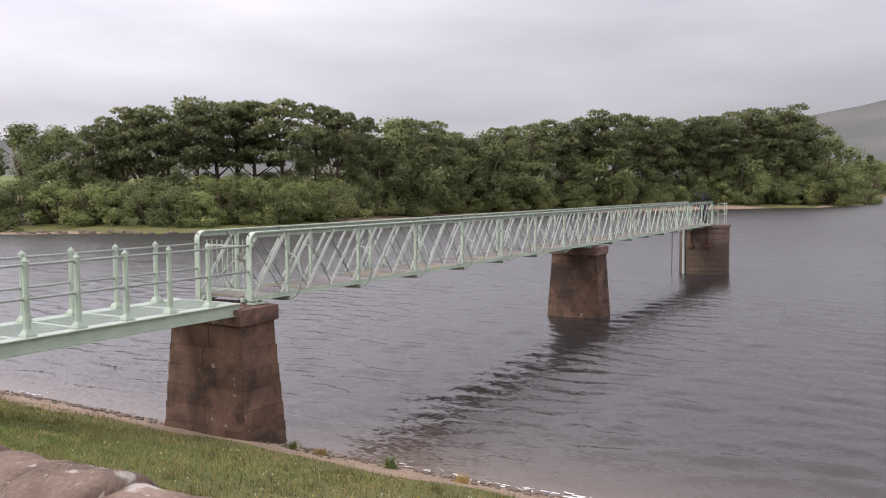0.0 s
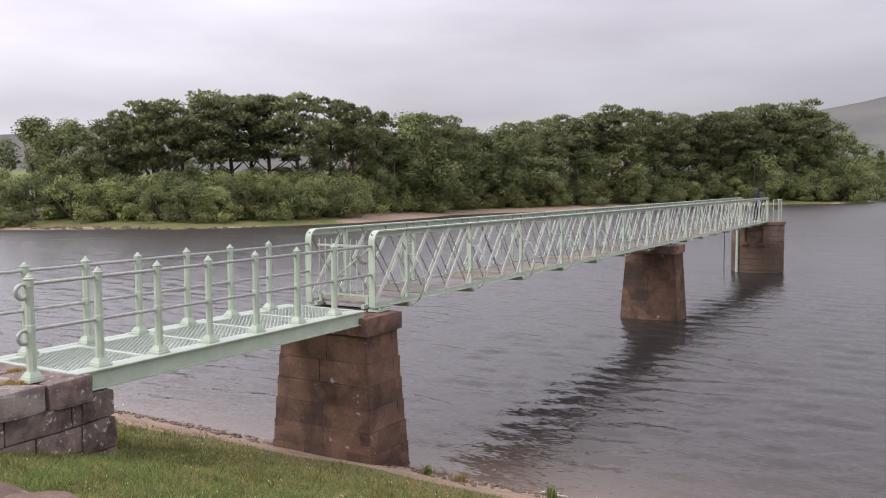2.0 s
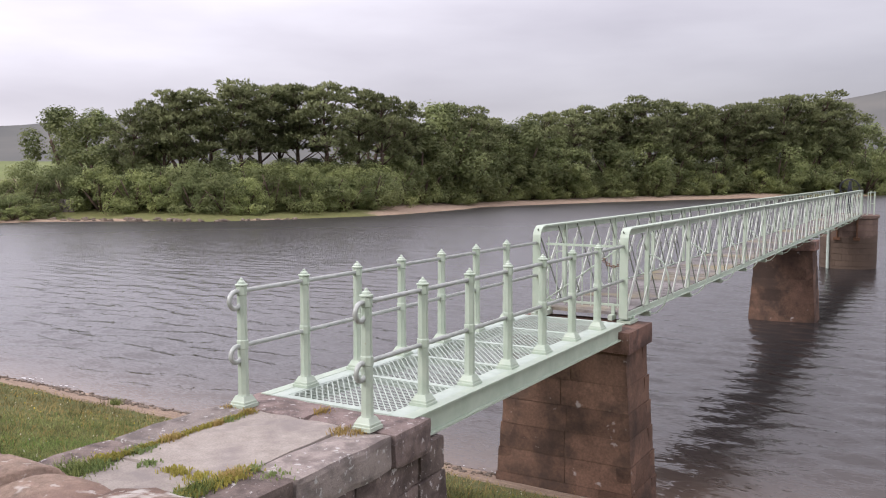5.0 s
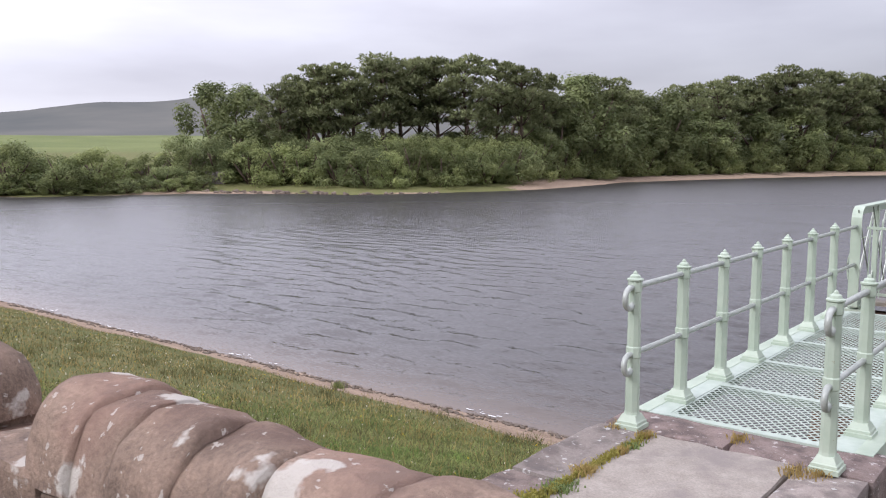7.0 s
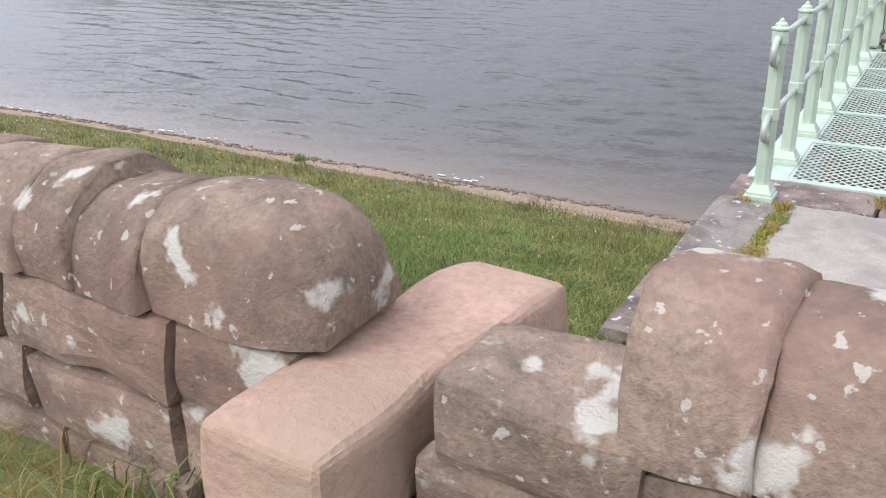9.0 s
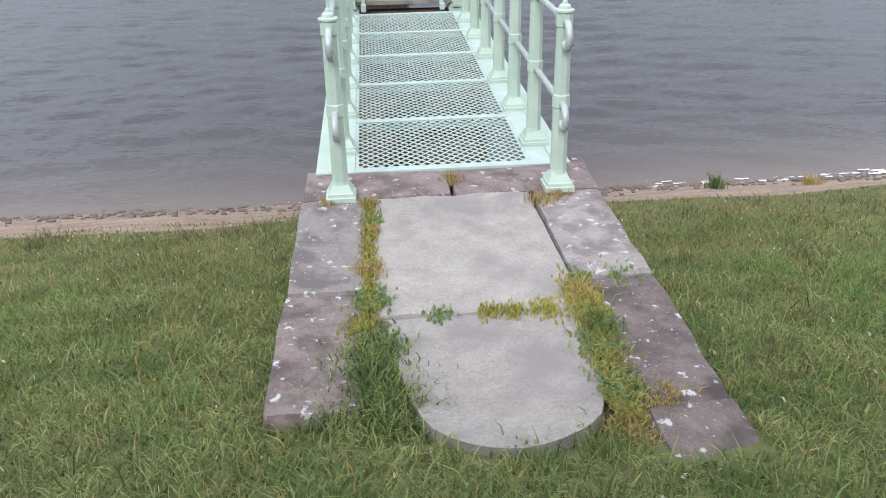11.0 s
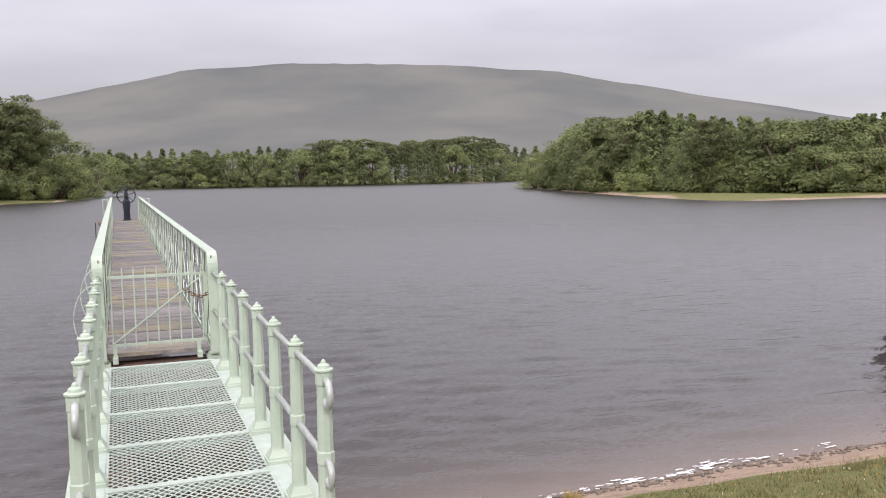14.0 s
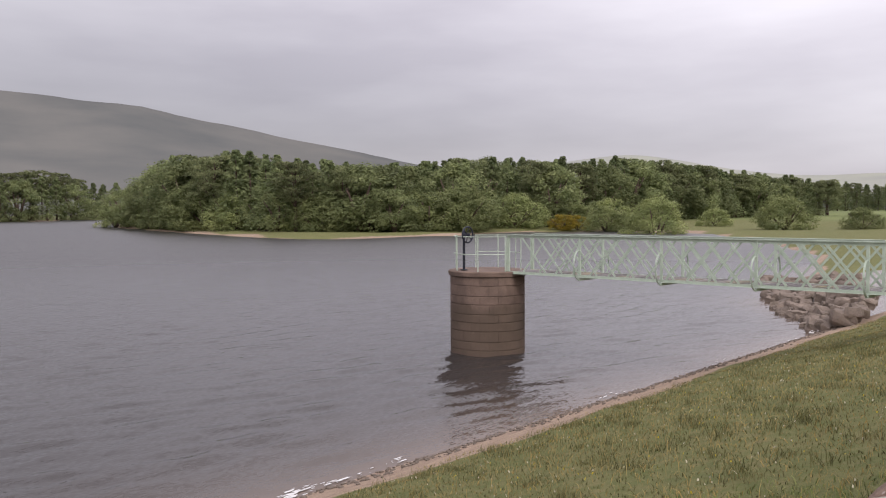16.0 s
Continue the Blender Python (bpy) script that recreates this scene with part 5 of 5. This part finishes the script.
def scatter(count, x0, x1, y0, y1, seed, keep=None, feather=0.0):
    rg = np.random.default_rng(seed)
    x, y = rg.uniform(x0, x1, count), rg.uniform(y0, y1, count)
    ok = ~((np.abs(x) < 0.9) & (y > -2.1) & (y < 0.5))
    ok &= ~((np.abs(x - 0.03) < 0.42 - 0.9 * np.maximum(0, -2.3 - y)) & (y > -2.5) & (y < -1.0))
    ok &= ~((np.abs(x - 0.68) < 0.2) & (y > -2.56) & (y < -2.0))
    if feather:
        room = np.minimum(np.minimum(x - x0, x1 - x), y1 - y) / feather
        ok &= rg.uniform(0, 1, count) ** 1.5 < room
    if keep is not None:
        ok &= keep(x, y)
    x, y = x[ok], y[ok]
    return np.stack([x, y, land_height(x, y)], 1)


blades("lawn_grass", "short mown grass on the dam slope", BLADE, scatter(150000, -6.5, 6.0, -4.1, 3.8, 1, feather=3.5), 0.05, 0.0075, 2, upright=1.3)
blades("slope_grass", "grass on the dam slope", OLIVEBLADE, scatter(90000, -24, 34, -4.1, 4.7, 3), 0.04, 0.011, 4, upright=1.3)
blades("dry_slope_grass", "bleached grass stems on the dam slope", DRYBLADE, scatter(24000, -24, 34, -4.1, 4.8, 5), 0.05, 0.010, 6, upright=1.2)
blades("long_grass", "longer grass beside the slab", BLADE, scatter(9000, -2.6, 2.6, -3.6, -1.2, 7, lambda x, y: ((np.abs(np.abs(x) - 1.0) < 0.12) & (y < -1.5)) | (y < -2.68)), 0.08, 0.006, 8, upright=0.7)
blades("verge_grass", "rough grass at the foot of the wall", BLADE, scatter(9000, -9, 6, -4.84, -4.47, 9, lambda x, y: np.sin(x * 5.1) + np.sin(x * 2.3 + 1) + 2.2 * (y + 4.7) > -0.1), 0.15, 0.007, 10, upright=0.7)
blades("verge_straw", "dry straw at the foot of the wall", DRYBLADE, scatter(4500, -9, 6, -5.0, -4.5, 11), 0.11, 0.006, 12, upright=1.0)


def tuft_spots(centres, seed):
    rg = np.random.default_rng(seed)
    out = []
    for x, y, z, r, count in centres:
        out.append(np.stack([rg.normal(x, r, count), rg.normal(y, r * 1.3, count), np.full(count, z)], 1))
    return np.concatenate(out)


rg = np.random.default_rng(401)
blades("lush_tufts", "greener tufts in the lawn beside the slab", LUSH, tuft_spots([(px, py, float(land_height(px, py)), 0.10, 150) for px, py in zip(rg.uniform(-3.2, 3.2, 90), rg.uniform(-3.9, 0.5, 90)) if abs(px) > 1.05 or py < -2.85], 402), 0.055, 0.007, 403, upright=0.8)
rg = np.random.default_rng(411)
blades("tussocks", "tall uneven grass tussocks on the dam slope", OLIVEBLADE, tuft_spots([(px, py, float(land_height(px, py)), 0.09, 60) for px, py in zip(rg.uniform(-12, 22, 420), rg.uniform(-3.9, 4.2, 420)) if abs(px) > 1.15 or py < -2.9 or py > 0.9], 412), 0.10, 0.007, 413, upright=0.8)
blades("seed_heads", "pale seed heads standing in the grass", DRYBLADE, scatter(2600, -10, 16, -4.0, 4.2, 414), 0.17, 0.005, 415, upright=0.4)
blades("lawn_straw", "dry stems among the lawn grass", DRYBLADE, scatter(15000, -6.5, 6.0, -4.0, 3.5, 404, lambda x, y: np.sin(x * 3.1 + y) + np.sin(y * 4.3 - x * 1.7) > 0.1), 0.075, 0.005, 405, upright=0.9)


# weeds in the joints of the paving
def joint(x0, y0, x1, y1, steps, r, count):
    return [(x0 + (x1 - x0) * k / steps, y0 + (y1 - y0) * k / steps, 0.0, r, count) for k in range(steps + 1)]


blades("joint_grass", "fresh grass growing between slab and kerb", BLADE, tuft_spots([(-0.50, -1.75, -0.01, 0.08, 420), (-0.52, -2.0, -0.03, 0.10, 620), (-0.40, -2.15, -0.03, 0.10, 500), (0.50, -1.6, 0, 0.05, 160), (-0.62, -2.2, -0.05, 0.10, 300), (-0.25, -2.47, 0.02, 0.05, 120), (0.05, -2.53, 0.03, 0.06, 160), (0.3, -2.45, 0.02, 0.05, 120)], 131), 0.06, 0.008, 132, "grass", upright=0.8)
blades("joint_moss_strip", "yellow green moss strip between slab and kerb", MOSSY, tuft_spots(joint(-0.49, -0.1, -0.5, -1.45, 16, 0.022, 60) + joint(0.485, -1.2, 0.47, -2.2, 10, 0.045, 110), 133), 0.02, 0.012, 134, "moss", upright=1.0)
blades("sward", "dense short grass round the slab", BLADE, scatter(70000, -3.6, 3.4, -4.0, 0.6, 135, feather=1.6), 0.03, 0.009, 136, upright=1.5)
blades("joint_moss", "orange moss and dry weeds in paving joints", DRYBLADE, tuft_spots([(-0.49, -0.12, 0, 0.03, 90), (-0.47, -0.5, 0, 0.02, 90), (-0.50, -0.95, 0, 0.035, 140), (0.03, 0.22, 0, 0.03, 80), (0.50, -0.15, 0, 0.04, 80),
       (-0.72, -0.08, 0, 0.03, 70), (0.48, -1.3, 0, 0.04, 160), (0.48, -2.3, -0.02, 0.07, 420), (0.62, -2.2, -0.01, 0.06, 260), (0.3, -2.55, -0.03, 0.08, 160), (0.62, -0.1, 0, 0.04, 90)], 31), 0.035, 0.009, 32, "weeds", upright=0.8)
blades("joint_weeds", "small green weeds in paving joints", WEED, tuft_spots([(-0.47, -0.35, 0, 0.03, 80), (-0.49, -1.25, 0, 0.05, 200), (-0.46, -1.65, 0, 0.05, 300), (0.47, -1.75, 0, 0.045, 240), (0.47, -2.05, 0, 0.05, 300), (-0.2, -1.42, 0, 0.035, 60),
       (0.52, -1.13, 0, 0.03, 60), (-0.5, -1.95, -0.02, 0.08, 300), (0.72, -1.14, 0, 0.05, 60)], 33), 0.018, 0.016, 34, "weeds", upright=0.9)
blades("slab_moss", "yellow moss along the slab joint", MOSSY, tuft_spots([(0.05, -1.425, 0, 0.03, 90), (0.15, -1.425, 0, 0.03, 90), (0.3, -1.42, 0, 0.04, 120), (0.5, -1.42, 0, 0.05, 160), (-0.55, -1.5, 0, 0.05, 150)], 35), 0.02, 0.014, 36, "moss")
for k, (x, y, h) in enumerate(((4.05, 5.5, 0.2), (5.35, 5.5, 0.13), (1.85, 5.75, 0.15), (2.4, 5.8, 0.13), (-9, 5.2, 0.12))):
    z = float(land_height(x, y))
    blades("shore_tuft", "lone tuft of rushes on the sandy shore", DRYBLADE if k % 2 else BLADE, tuft_spots([(x, y, z, 0.05, 130)], 50 + k), h, 0.012, 60 + k, "tuft")

# ---- riprap where the dam meets the eastern shore ----
rr = random.Random(5)
ROCKS = [Solid().pebble((1, 0.8, 0.6), 0.45, 0.14, 11 * q, 4, 2.4).mesh("boulder", BOULDER, False) for q in range(5)]
for k in range(290):
    x = rr.uniform(33.5, 56)
    y = 5.9 + (x - 33.5) * 0.44 + rr.uniform(-2.4, 2.0) * min(1, (x - 31) / 8)
    s = rr.uniform(0.3, 0.85)
    ob = new("boulder", ROCKS[k % 5])
    d = float(lake_distance(x, y))
    z = max(WATER_Z - 0.05, float(land_height(x, y))) + 0.12 * s + max(0, min(1.2, 0.3 * d))
    ob.matrix_basis = pose(x, y, z, rr.uniform(-20, 20), rr.uniform(-20, 20), rr.uniform(0, 360)) @ Matrix.Diagonal((s, s, s, 1))
    tagged(ob, "tumbled brown boulder in a bank of stones", "boulder", "boulders on the bank")

# ---- pebbles and foam along the waterline ----
peb = Solid()
for k in range(2800):
    x, y = rr.uniform(-24, 34), 6.05 + rr.gauss(0, 0.24)
    s = rr.uniform(0.015, 0.06)
    peb.pebble((s * 1.5, s * 1.2, s * 0.8), 0.7, 0.01, k, 2, 8, (x, y, float(land_height(x, y)) + 0.01))
tagged(new("shore_pebbles", peb.mesh("shore_pebbles", BOULDER)), "dark wet pebbles along the waterline", "pebbles", kind="stuff")
foam = Solid()
for k in range(800):
    x = rr.uniform(-26, 34) if k % 4 else rr.uniform(5.2, 9.4)
    run = noise.noise(Vector((x * 0.35, 4, 1)))
    if run < 0.12 and not 5.5 < x < 9:
        continue
    y = 6.38 + 0.1 * math.sin(x * 0.8) + 0.06 * math.sin(x * 3.1) + rr.gauss(0, 0.03 + 0.05 * abs(math.sin(x * 1.3)))
    s = 0.005 + 0.03 * rr.random() ** 3
    foam.pebble((s * 6, s * 1.2, s * 0.2), 0.9, 0.01, k, 2, 8, (x, y, WATER_Z + 0.02))
tagged(new("shore_foam", foam.mesh("shore_foam", FOAM)), "thin broken line of white foam at the shore", "foam", kind="stuff")

# ---- stones, flowers and the old wall across the water ----
for k in range(70):
    x = rr.uniform(-80, -56)
    y = float(np.interp(x, [-80, -76, -60, -56], [46, 50.6, 57.5, 66])) + rr.uniform(0.2, 2.2)
    s = rr.uniform(0.25, 0.6)
    ob = new("shore_stone", ROCKS[k % 5])
    ob.matrix_basis = pose(x, y, float(land_height(x, y)) + 0.1 * s, rr.uniform(-15, 15), rr.uniform(-15, 15), rr.uniform(0, 360)) @ Matrix.Diagonal((s, s, s, 1))
    tagged(ob, "pale stone on the grassy far bank", "stone", "stones on the far bank")
old = Solid()
for row in range(3):
    u = 0.0
    while u < 1:
        w = rr.uniform(0.012, 0.022)
        x, y = -104 + 24 * u, 38 + 18 * u
        z = float(land_height(x, y))
        src = Solid().pebble((w * 30 - 0.03, 0.5, 0.48), 0.2, 0.02, rr.random() * 50, 2, 3)
        ca, sa = 0.8, 0.6
        old.add([(x + px * ca - py * sa, y + px * sa + py * ca, z + 0.25 + row * 0.5 + pz) for px, py, pz in src.v], src.f)
        u += w
tagged(new("boundary_wall", old.mesh("boundary_wall", SLAB)), "grey stone wall on the far bank", "wall", kind="structure")
FLOWER = leaf_material("small_flowers", (0.55, 0.50, 0.42), (0.75, 0.70, 0.55))
BUTTER = leaf_material("buttercups", (0.60, 0.45, 0.03), (0.75, 0.60, 0.05))
blades("white_flowers", "tiny white flowers in the grass", FLOWER, scatter(2200, -20, 30, -4.0, 4.4, 91), 0.012, 0.012, 92, "flowers", lift=0.03, upright=1.4)
blades("yellow_flowers", "tiny yellow flowers in the grass", BUTTER, scatter(900, -20, 30, -4.0, 4.4, 93), 0.012, 0.012, 94, "flowers", lift=0.03, upright=1.4)
